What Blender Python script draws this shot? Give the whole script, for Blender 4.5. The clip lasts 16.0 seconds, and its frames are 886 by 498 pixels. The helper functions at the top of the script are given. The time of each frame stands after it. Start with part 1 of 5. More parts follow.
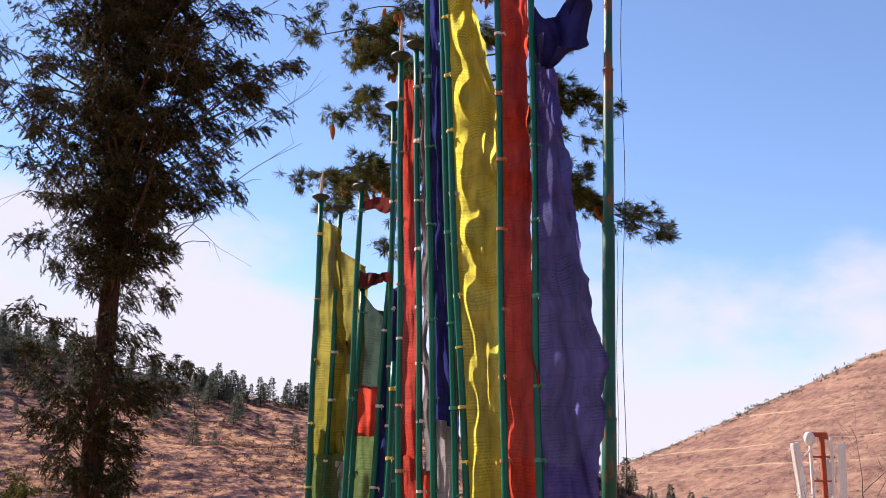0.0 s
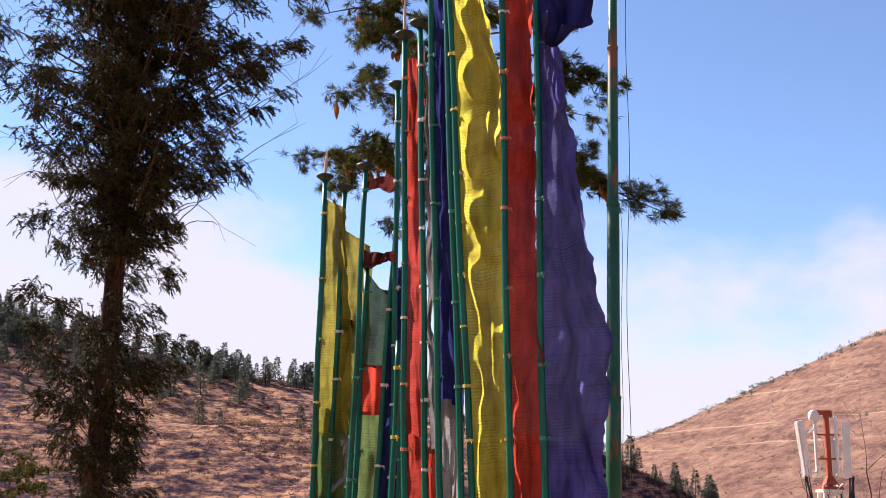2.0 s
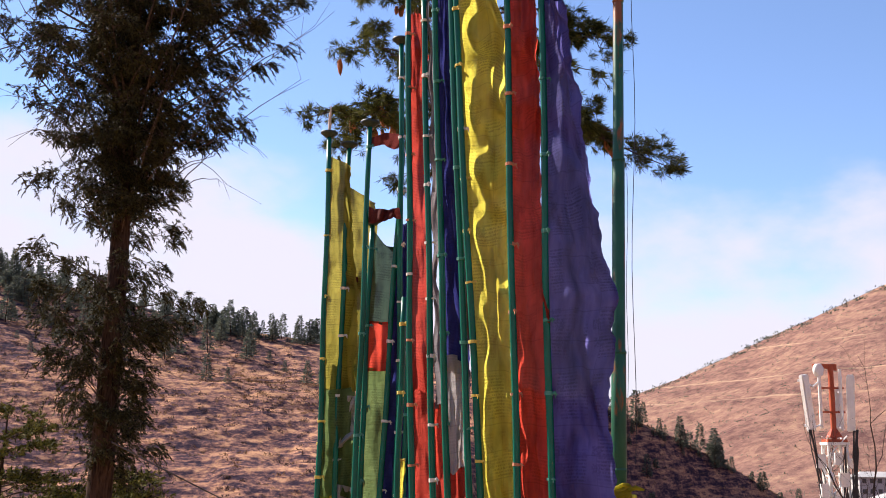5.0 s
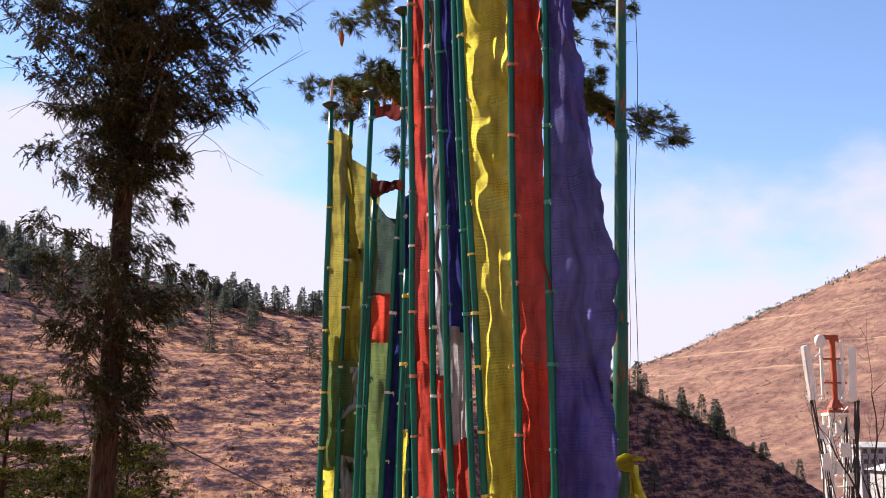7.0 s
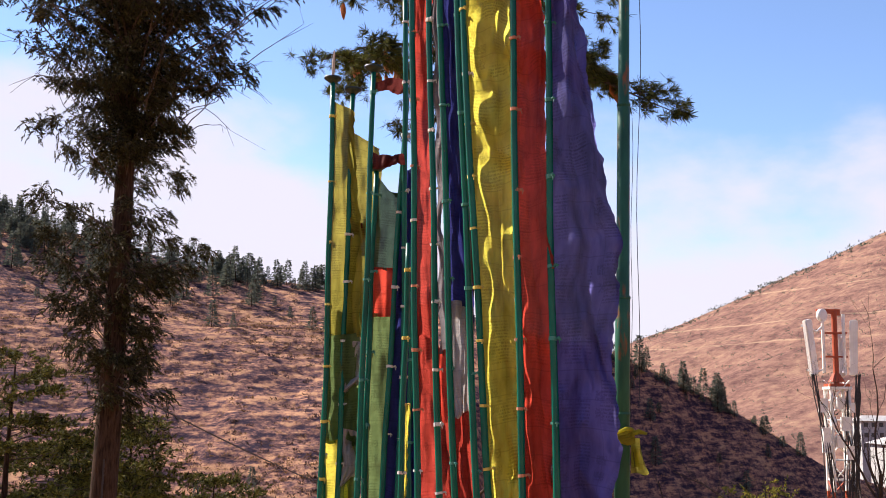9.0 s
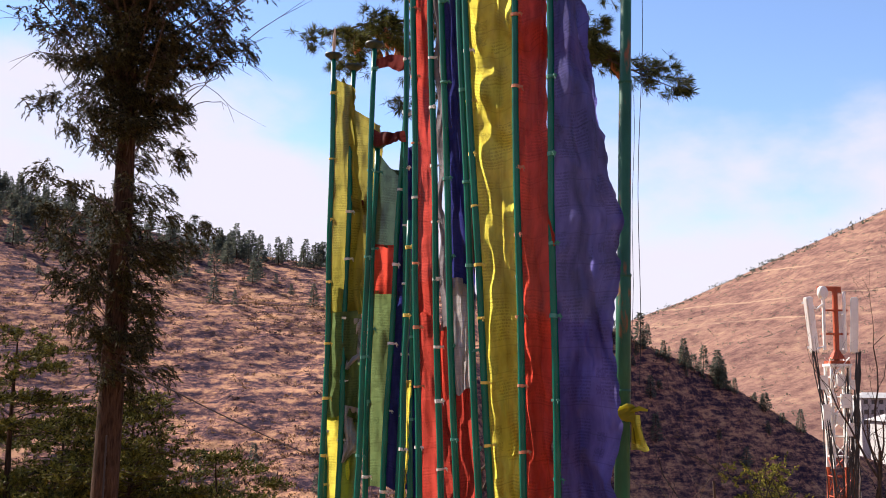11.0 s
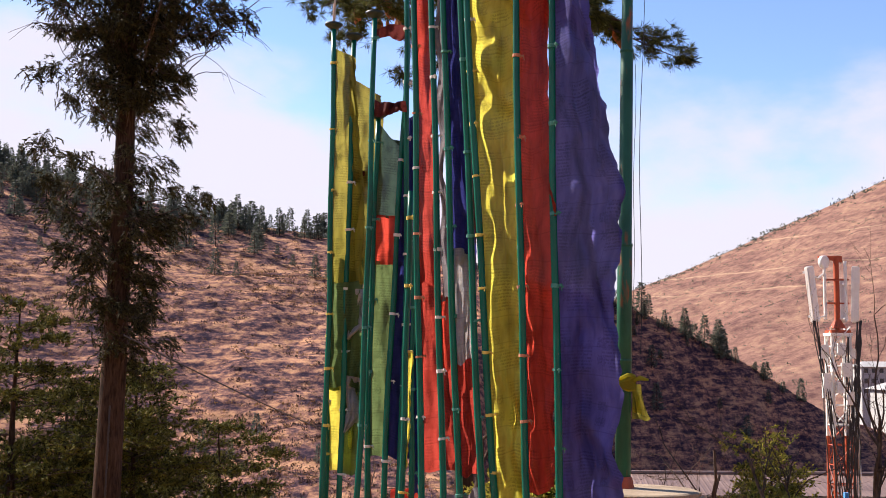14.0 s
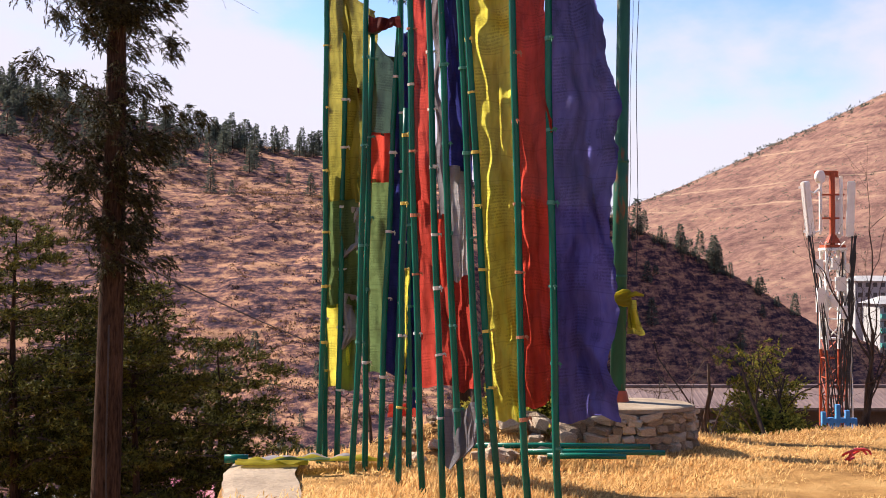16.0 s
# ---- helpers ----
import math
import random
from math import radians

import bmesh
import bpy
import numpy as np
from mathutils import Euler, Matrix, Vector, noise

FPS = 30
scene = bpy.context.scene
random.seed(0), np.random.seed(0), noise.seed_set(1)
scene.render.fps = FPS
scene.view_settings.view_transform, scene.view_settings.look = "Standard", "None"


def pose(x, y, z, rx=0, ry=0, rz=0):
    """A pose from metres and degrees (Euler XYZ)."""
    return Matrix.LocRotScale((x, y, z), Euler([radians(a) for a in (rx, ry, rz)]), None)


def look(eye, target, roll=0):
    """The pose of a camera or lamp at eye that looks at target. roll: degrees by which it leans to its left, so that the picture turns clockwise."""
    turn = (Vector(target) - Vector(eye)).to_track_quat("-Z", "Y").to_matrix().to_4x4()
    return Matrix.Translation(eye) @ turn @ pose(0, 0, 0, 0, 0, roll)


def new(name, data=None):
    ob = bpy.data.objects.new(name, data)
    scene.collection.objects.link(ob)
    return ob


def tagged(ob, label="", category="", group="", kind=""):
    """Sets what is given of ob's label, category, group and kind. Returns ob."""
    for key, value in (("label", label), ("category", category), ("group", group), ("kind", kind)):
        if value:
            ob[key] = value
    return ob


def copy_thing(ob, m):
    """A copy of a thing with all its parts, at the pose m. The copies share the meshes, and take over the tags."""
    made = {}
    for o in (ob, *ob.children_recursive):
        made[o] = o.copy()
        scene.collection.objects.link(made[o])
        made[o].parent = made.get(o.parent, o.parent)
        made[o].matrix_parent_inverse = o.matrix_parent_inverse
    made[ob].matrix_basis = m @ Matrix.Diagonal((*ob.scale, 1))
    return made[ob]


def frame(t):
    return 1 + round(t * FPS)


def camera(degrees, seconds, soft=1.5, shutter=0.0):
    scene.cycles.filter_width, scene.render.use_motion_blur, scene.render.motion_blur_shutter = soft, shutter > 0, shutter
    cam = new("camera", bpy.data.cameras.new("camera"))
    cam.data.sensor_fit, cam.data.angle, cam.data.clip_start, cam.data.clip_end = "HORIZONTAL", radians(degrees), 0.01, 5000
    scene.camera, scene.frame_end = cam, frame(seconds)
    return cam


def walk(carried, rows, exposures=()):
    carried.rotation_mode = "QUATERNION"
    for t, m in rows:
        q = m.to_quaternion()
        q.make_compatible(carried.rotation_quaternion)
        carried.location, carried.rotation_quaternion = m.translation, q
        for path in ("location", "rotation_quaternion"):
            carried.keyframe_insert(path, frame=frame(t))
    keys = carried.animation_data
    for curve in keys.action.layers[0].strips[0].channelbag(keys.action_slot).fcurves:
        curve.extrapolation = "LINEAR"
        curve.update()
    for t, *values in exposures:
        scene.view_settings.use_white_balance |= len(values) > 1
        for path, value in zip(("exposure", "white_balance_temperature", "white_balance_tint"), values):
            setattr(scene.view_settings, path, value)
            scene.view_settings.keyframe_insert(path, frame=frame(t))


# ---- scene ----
# ---------------------------------------------------------------- camera
cam = camera(44.0, 16.0, soft=0.95)
EYE = 1.9
ROWS = [  # seconds, yaw, pitch, roll
    (0, -0.55, 14.24, -0.95),
    (0.5, -0.48, 13.97, -0.93),
    (1, -0.42, 13.69, -0.9),
    (1.5, -0.35, 13.41, -0.9),
    (2, -0.33, 13.15, -0.85),
    (2.5, -0.28, 12.85, -0.83),
    (3, -0.25, 12.5, -0.77),
    (3.5, -0.22, 12.12, -0.71),
    (4, -0.16, 11.69, -0.68),
    (6.5, -0.03, 9.75, -0.45),
    (7, 0.02, 9.39, -0.49),
    (7.5, 0.04, 9.04, -0.51),
    (8, 0.07, 8.72, -0.51),
    (8.5, 0.1, 8.39, -0.52),
    (9, 0.12, 8.04, -0.52),
    (11.5, 0.19, 6.58, -0.52),
    (12, 0.22, 6.3, -0.5),
    (12.5, 0.22, 6.03, -0.48),
    (13, 0.21, 5.76, -0.45),
    (13.5, 0.22, 5.54, -0.42),
    (14, 0.22, 5.31, -0.39),
    (14.5, 0.26, 4.97, -0.41),
    (15, 0.34, 4.19, -0.45),
    (15.5, 0.27, 2.84, -0.53),
    (16, 0, 1, -0),
]
walk(cam, [(t, pose(0, 0, EYE, 0, 0, yaw) @ pose(0, 0, 0, pitch) @ pose(0, 0, 0, 0, roll) @ pose(0, 0, 0, 90))
           for t, yaw, pitch, roll in ROWS],
     exposures=[(0.0, 1.28, 6600, 17), (16.0, 1.28, 6600, 17)])

# ---------------------------------------------------------------- light
SUN_ELEV, SUN_AZ = 40.0, -59.0          # degrees; azimuth from +y towards +x
world = bpy.data.worlds.new("sky")
scene.world = world
world.use_nodes = True
wn, wl = world.node_tree.nodes, world.node_tree.links
wn.clear()
w_out = wn.new("ShaderNodeOutputWorld")
sky = wn.new("ShaderNodeTexSky")
sky.sky_type, sky.sun_disc = "NISHITA", False
sky.sun_elevation, sky.sun_rotation = radians(SUN_ELEV), radians(SUN_AZ)
sky.altitude, sky.air_density, sky.dust_density, sky.ozone_density = 2300, 1.0, 0.3, 3.2
bg_sky = wn.new("ShaderNodeBackground")
bg_sky.inputs["Strength"].default_value = 0.100
wl.new(sky.outputs[0], bg_sky.inputs["Color"])
tc = wn.new("ShaderNodeTexCoord")
mapping = wn.new("ShaderNodeMapping")
mapping.inputs["Scale"].default_value = (2.2, 2.2, 4.2)
mapping.inputs["Location"].default_value = (3.1, 0.4, 0.7)
wl.new(tc.outputs["Generated"], mapping.inputs["Vector"])
cn = wn.new("ShaderNodeTexNoise")
cn.inputs["Scale"].default_value, cn.inputs["Detail"].default_value, cn.inputs["Roughness"].default_value = 1.6, 9.0, 0.52
wl.new(mapping.outputs[0], cn.inputs["Vector"])
sep = wn.new("ShaderNodeSeparateXYZ")
wl.new(tc.outputs["Generated"], sep.inputs[0])


def wmath(op, a, b):
    n = wn.new("ShaderNodeMath")
    n.operation = op
    for i, v in enumerate((a, b)):
        if isinstance(v, (int, float)):
            n.inputs[i].default_value = v
        else:
            wl.new(v, n.inputs[i])
    return n.outputs[0]


# the cloud bank lies low, and stands higher towards the left
height = wmath("ADD", sep.outputs["Z"], wmath("MULTIPLY", sep.outputs["X"], 0.15))
bank = wmath("MULTIPLY", wmath("SUBTRACT", 0.25, height), 3.4)
mask_in = wmath("ADD", wmath("MULTIPLY", wmath("SUBTRACT", cn.outputs["Fac"], 0.5), 2.05), bank)
ramp = wn.new("ShaderNodeMapRange")
ramp.interpolation_type = "SMOOTHSTEP"
ramp.inputs["From Min"].default_value, ramp.inputs["From Max"].default_value = -0.12, 0.34
ramp.inputs["To Max"].default_value = 0.97
wl.new(mask_in, ramp.inputs["Value"])
bg_cloud = wn.new("ShaderNodeBackground")
bg_cloud.inputs["Color"].default_value = (0.87, 0.87, 0.97, 1)
bg_cloud.inputs["Strength"].default_value = 0.415
wmix = wn.new("ShaderNodeMixShader")
wl.new(ramp.outputs[0], wmix.inputs[0])
wl.new(bg_sky.outputs[0], wmix.inputs[1])
wl.new(bg_cloud.outputs[0], wmix.inputs[2])
wl.new(wmix.outputs[0], w_out.inputs["Surface"])

sun_data = bpy.data.lights.new("sun", "SUN")
sun_data.energy, sun_data.angle, sun_data.color = 5.0, radians(0.53), (1.0, 0.91, 0.78)
sun = new("sun", sun_data)
to_sun = Vector((math.sin(radians(SUN_AZ)) * math.cos(radians(SUN_ELEV)),
                 math.cos(radians(SUN_AZ)) * math.cos(radians(SUN_ELEV)), math.sin(radians(SUN_ELEV))))
sun.matrix_world = look(to_sun * 60, (0, 0, 0))


# ---------------------------------------------------------------- materials
class Mat:
    """A node material with short helpers."""

    def __init__(self, name, rough=0.7, metal=0.0, spec=0.4):
        self.relief = None
        self.m = bpy.data.materials.new(name)
        self.m.use_nodes = True
        self.n, self.l = self.m.node_tree.nodes, self.m.node_tree.links
        self.b = self.n["Principled BSDF"]
        self.b.inputs["Roughness"].default_value = rough
        self.b.inputs["Metallic"].default_value = metal
        self.b.inputs["Specular IOR Level"].default_value = spec

    def node(self, kind, **ins):
        n = self.n.new(kind)
        for k, v in ins.items():
            k = k.replace("_", " ")
            if hasattr(v, "is_linked"):
                self.l.new(v, n.inputs[k])
            else:
                n.inputs[k].default_value = v
        return n

    def coords(self, scale=(1, 1, 1), what="Object"):
        c = self.n.new("ShaderNodeTexCoord")
        return self.node("ShaderNodeMapping", Vector=c.outputs[what], Scale=scale).outputs[0]

    def world_pos(self, scale=(1, 1, 1)):
        g = self.n.new("ShaderNodeNewGeometry")
        return self.node("ShaderNodeMapping", Vector=g.outputs["Position"], Scale=scale).outputs[0]

    def noise(self, vec, scale, detail=4.0, rough=0.55):
        return self.node("ShaderNodeTexNoise", Vector=vec, Scale=scale, Detail=detail, Roughness=rough).outputs["Fac"]

    def ramp(self, fac, stops):
        r = self.n.new("ShaderNodeValToRGB")
        self.l.new(fac, r.inputs[0])
        e = r.color_ramp.elements
        while len(e) < len(stops):
            e.new(0.5)
        for i, (p, c) in enumerate(stops):
            e[i].position = p
            e[i].color = (*c, 1)
        return r.outputs[0]

    def math(self, op, a, b=0.0):
        n = self.n.new("ShaderNodeMath")
        n.operation = op
        for i, v in enumerate((a, b)):
            if hasattr(v, "is_linked"):
                self.l.new(v, n.inputs[i])
            else:
                n.inputs[i].default_value = v
        return n.outputs[0]

    def range(self, v, a, b, c=0.0, d=1.0):
        n = self.n.new("ShaderNodeMapRange")
        self.l.new(v, n.inputs["Value"])
        for k, x in (("From Min", a), ("From Max", b), ("To Min", c), ("To Max", d)):
            n.inputs[k].default_value = x
        return n.outputs[0]

    def mix(self, fac, a, b, mode="MIX"):
        n = self.n.new("ShaderNodeMix")
        n.data_type, n.blend_type = "RGBA", mode
        for i, v in ((0, fac), (6, a), (7, b)):
            if hasattr(v, "is_linked"):
                self.l.new(v, n.inputs[i])
            else:
                n.inputs[i].default_value = v if i == 0 else (*v, 1)
        return n.outputs[2]

    def color(self, c):
        if hasattr(c, "is_linked"):
            self.l.new(c, self.b.inputs["Base Color"])
        else:
            self.b.inputs["Base Color"].default_value = (*c, 1)
        return self

    def bump(self, h, strength=0.4, dist=0.01):
        n = self.n.new("ShaderNodeBump")
        n.inputs["Strength"].default_value, n.inputs["Distance"].default_value = strength, dist
        self.l.new(h, n.inputs["Height"])
        self.l.new(n.outputs[0], self.b.inputs["Normal"])
        self.relief = n.outputs[0]
        return self

    def translucent(self, c, amount, clear=0.0):
        t = self.n.new("ShaderNodeBsdfTranslucent")
        if self.relief is not None:
            self.l.new(self.relief, t.inputs["Normal"])
        if hasattr(c, "is_linked"):
            self.l.new(c, t.inputs["Color"])
        else:
            t.inputs["Color"].default_value = (*c, 1)
        x = self.n.new("ShaderNodeMixShader")
        x.inputs[0].default_value = amount
        self.l.new(self.b.outputs[0], x.inputs[1])
        self.l.new(t.outputs[0], x.inputs[2])
        if clear:
            y = self.n.new("ShaderNodeMixShader")
            y.inputs[0].default_value = clear
            self.l.new(x.outputs[0], y.inputs[1])
            self.l.new(self.n.new("ShaderNodeBsdfTransparent").outputs[0], y.inputs[2])
            x = y
        self.l.new(x.outputs[0], self.n["Material Output"].inputs["Surface"])
        return self


def speckled(name, a, b, scale=6.0, rough=0.8, bump=0.3, dist=0.01, metal=0.0, detail=6.0, stretch=(1, 1, 1), per_object=0.0):
    m = Mat(name, rough, metal)
    v = m.coords(stretch)
    big = m.noise(v, scale * 0.25, 3.0)
    fine = m.noise(v, scale * 3.0, detail)
    f = m.math("ADD", m.math("MULTIPLY", big, 0.6), m.math("MULTIPLY", fine, 0.4))
    if per_object:
        oi = m.n.new("ShaderNodeObjectInfo")
        f = m.math("ADD", f, m.math("MULTIPLY", m.math("SUBTRACT", oi.outputs["Random"], 0.5), per_object))
    m.color(m.ramp(f, [(0.32, a), (0.68, b)]))
    if bump:
        m.bump(fine, bump, dist)
    return m.m


def pole_paint():
    m = Mat("green_pole_paint", 0.27, 0.0, 0.30)
    v = m.coords((1, 1, 0.25))
    f = m.noise(v, 9.0, 5.0)
    base = m.ramp(f, [(0.3, (0.001, 0.066, 0.046)), (0.6, (0.002, 0.122, 0.084)), (0.85, (0.006, 0.190, 0.132))])
    chips = m.range(m.noise(m.coords((1, 1, 0.5)), 38.0, 6.0), 0.70, 0.76)
    m.color(m.mix(chips, base, (0.10, 0.13, 0.10)))
    m.bump(f, 0.15, 0.004)
    return m.m


def big_pole_paint():
    m = Mat("weathered_green_steel", 0.42, 0.0, 0.25)
    v = m.coords((1, 1, 0.3))
    f = m.noise(v, 5.0, 6.0)
    base = m.ramp(f, [(0.3, (0.010, 0.060, 0.036)), (0.7, (0.022, 0.125, 0.080))])
    c = m.n.new("ShaderNodeTexCoord")
    z = m.node("ShaderNodeSeparateXYZ", Vector=c.outputs["Object"]).outputs["Z"]
    rust = m.range(m.math("ADD", m.noise(m.coords((3, 3, 0.8)), 3.0, 6.0), m.range(z, 1.0, 8.0, 0.0, 0.12)), 0.60, 0.70)
    m.color(m.mix(rust, base, (0.20, 0.075, 0.03)))
    m.bump(f, 0.2, 0.004)
    return m.m


def cloth(name, c, amount=0.42, print_dark=0.3, clear=0.0):
    """Thin printed flag cloth; uv is in metres."""
    m = Mat(name, 0.8, 0.0, 0.1)
    tc_ = m.n.new("ShaderNodeTexCoord")
    uv = tc_.outputs["UV"]
    xyz = m.node("ShaderNodeSeparateXYZ", Vector=uv)
    u, v = xyz.outputs["X"], xyz.outputs["Y"]
    # rows of small print in tall blocks, and a dark printed picture between them
    row = m.range(m.math("PINGPONG", v, 0.0125), 0.004, 0.007)
    glyph = m.range(m.noise(m.node("ShaderNodeMapping", Vector=uv, Scale=(110, 42, 1)).outputs[0], 1.0, 1.0), 0.42, 0.50)
    block_v = m.range(m.math("PINGPONG", v, 0.23), 0.05, 0.056)
    block_u = m.range(m.math("PINGPONG", m.math("ADD", u, 0.03), 0.26), 0.05, 0.055)
    faded = m.range(m.noise(m.node("ShaderNodeMapping", Vector=uv, Scale=(2.5, 1.3, 1)).outputs[0], 1.7, 2.0), 0.44, 0.56)
    ink = m.math("MULTIPLY", m.math("MULTIPLY", m.math("MULTIPLY", row, glyph), faded), m.math("MULTIPLY", block_v, block_u))
    pic_v = m.range(m.math("PINGPONG", v, 0.23), 0.205, 0.2)
    pic_v = m.math("MULTIPLY", pic_v, m.range(m.math("PINGPONG", v, 0.23), 0.130, 0.135))
    pic_u = m.range(m.math("PINGPONG", m.math("ADD", u, 0.10), 0.21), 0.165, 0.170)
    scrawl = m.range(m.noise(m.node("ShaderNodeMapping", Vector=uv, Scale=(60, 60, 1)).outputs[0], 1.0, 3.0), 0.40, 0.55)
    ink = m.math("MAXIMUM", ink, m.math("MULTIPLY", m.math("MULTIPLY", pic_v, pic_u), m.math("MULTIPLY", scrawl, 0.8)))
    # wear, plus the soft light and dark of folds put into the colour
    worn = m.noise(m.node("ShaderNodeMapping", Vector=uv, Scale=(3, 1.1, 1)).outputs[0], 2.0, 5.0)
    base = m.mix(m.range(worn, 0.3, 0.72), tuple(x * 0.6 for x in c), tuple(min(0.9, x * 1.3 + 0.014) for x in c))
    seam = m.range(m.math("PINGPONG", v, 0.105), 0.002, 0.006, 0.30, 0.0)
    seam2 = m.range(m.math("PINGPONG", m.math("ADD", u, 0.02), 0.14), 0.002, 0.006, 0.22, 0.0)
    base = m.mix(m.math("MAXIMUM", seam, seam2), base, tuple(x * 0.35 for x in c))
    # smaller blotches add to this painted light and dark
    patchy = m.range(m.noise(m.node("ShaderNodeMapping", Vector=uv, Scale=(6, 3.4, 1)).outputs[0], 1.0, 3.0), 0.35, 0.65)
    base = m.mix(patchy, m.mix(0.18, base, tuple(x * 0.3 for x in c)), base)
    dirty = m.range(m.noise(m.node("ShaderNodeMapping", Vector=uv, Scale=(14, 5, 1)).outputs[0], 2.0, 6.0), 0.55, 0.8, 0.0, 0.25)
    base = m.mix(dirty, base, tuple(x * 0.5 + 0.01 for x in c))
    col = m.mix(m.math("MULTIPLY", ink, print_dark), base, tuple(x * 0.25 for x in c))
    m.color(col)
    weave = m.node("ShaderNodeTexWave", Vector=uv, Scale=95.0, Distortion=0.6)
    weave.bands_direction = "Y"
    wrinkle = m.noise(m.node("ShaderNodeMapping", Vector=uv, Scale=(3, 6, 1)).outputs[0], 1.4, 6.0)
    m.bump(m.math("ADD", m.math("MULTIPLY", weave.outputs["Fac"], 0.03), wrinkle), 0.7, 0.06)
    m.translucent(col, amount, clear)
    return m.m


def foliage(name, a, b, amount=0.25, per_island=True):
    m = Mat(name, 0.7, 0.0, 0.08)
    g = m.n.new("ShaderNodeNewGeometry")
    f = m.math("ADD", m.math("MULTIPLY", g.outputs["Random Per Island"], 0.5),
               m.math("MULTIPLY", m.noise(m.coords(), 1.6, 4.0), 0.5))
    c = m.ramp(f, [(0.25, a), (0.75, b)])
    m.color(c)
    if amount:
        m.translucent(c, amount)
    return m.m


def bark(name, a, b):
    m = Mat(name, 0.95, 0.0, 0.05)
    v = m.coords((1, 1, 0.16))
    f = m.noise(v, 22.0, 6.0, 0.6)
    g = m.noise(m.coords(), 1.3, 3.0)
    m.color(m.ramp(m.math("ADD", m.math("MULTIPLY", f, 0.7), m.math("MULTIPLY", g, 0.3)), [(0.35, a), (0.65, b)]))
    m.bump(f, 0.9, 0.03)
    return m.m


def ground_material():
    m = Mat("dry_grass_and_soil", 1.0, 0.0, 0.02)
    p = m.world_pos()
    g = m.n.new("ShaderNodeNewGeometry")
    xyz = m.node("ShaderNodeSeparateXYZ", Vector=g.outputs["Position"])
    ln = m.node("ShaderNodeVectorMath", Vector=g.outputs["Position"])
    ln.operation = "LENGTH"
    far = ln.outputs["Value"]
    # near: golden straw over soil
    n1 = m.noise(p, 1.3, 8.0, 0.65)
    near = m.ramp(n1, [(0.3, (0.22, 0.11, 0.045)), (0.5, (0.48, 0.27, 0.10)), (0.72, (0.66, 0.42, 0.18))])
    # hillside: reddish dry grass, dark scrub, along the contours; haze painted in as blue
    con = m.noise(m.world_pos((0.26, 0.16, 1.15)), 1.0, 9.0, 0.74)
    fine = m.noise(p, 0.9, 9.0, 0.8)
    patch = m.noise(p, 0.035, 4.0)
    f = m.math("ADD", m.math("ADD", m.math("MULTIPLY", con, 0.62), m.math("MULTIPLY", fine, 0.46)), m.math("MULTIPLY", patch, 0.12))
    hill = m.ramp(f, [(0.53, (0.036, 0.026, 0.040)), (0.575, (0.115, 0.066, 0.068)), (0.615, (0.250, 0.130, 0.098)), (0.67, (0.48, 0.270, 0.155))])
    # mountain: bare, pinkish, with fine contour tracks
    con2 = m.noise(m.world_pos((0.020, 0.012, 0.10)), 1.0, 9.0, 0.70)
    dots = m.noise(p, 0.14, 9.0, 0.8)
    f2 = m.math("ADD", m.math("MULTIPLY", con2, 0.42), m.math("MULTIPLY", dots, 0.58))
    mount = m.ramp(f2, [(0.40, (0.085, 0.046, 0.044)), (0.5, (0.185, 0.106, 0.086)), (0.57, (0.25, 0.152, 0.110)), (0.65, (0.36, 0.24, 0.155))])
    # dirt tracks cut along the mountain
    zz = m.math("ADD", xyz.outputs["Z"], m.math("MULTIPLY", m.noise(p, 0.012, 3.0), 9.0))
    for level in (96.0, 66.0, 48.0):
        line = m.range(m.math("ABSOLUTE", m.math("SUBTRACT", zz, level)), 0.2, 0.7, 0.42, 0.0)
        line = m.math("MULTIPLY", line, m.range(m.noise(p, 0.02, 4.0), 0.38, 0.5, 0.2, 1.0))
        mount = m.mix(m.math("MAXIMUM", line, 0.0), mount, (0.45, 0.33, 0.215))
    c = m.mix(m.range(far, 22.0, 60.0), near, hill)
    c = m.mix(m.range(far, 380.0, 480.0), c, mount)
    m.color(c)
    m.bump(m.math("ADD", m.math("ADD", fine, con), m.math("MULTIPLY", n1, 0.3)), 0.8, 0.5)
    return m.m


def stone_material():
    m = Mat("rough_field_stone", 0.88, 0.0, 0.25)
    oi = m.n.new("ShaderNodeObjectInfo")
    v = m.coords()
    f = m.noise(v, 9.0, 8.0, 0.65)
    k = m.math("ADD", m.math("MULTIPLY", f, 0.7), m.math("MULTIPLY", oi.outputs["Random"], 0.35))
    m.color(m.ramp(k, [(0.28, (0.15, 0.105, 0.07)), (0.5, (0.35, 0.265, 0.18)), (0.75, (0.54, 0.46, 0.35))]))
    m.bump(f, 0.8, 0.02)
    return m.m


def roof_material():
    m = Mat("brown_corrugated_metal", 0.5, 0.0, 0.4)
    f = m.noise(m.coords((0.5, 0.5, 0.5)), 2.0, 6.0)
    m.color(m.ramp(f, [(0.3, (0.13, 0.082, 0.068)), (0.7, (0.22, 0.150, 0.125))]))
    return m.m


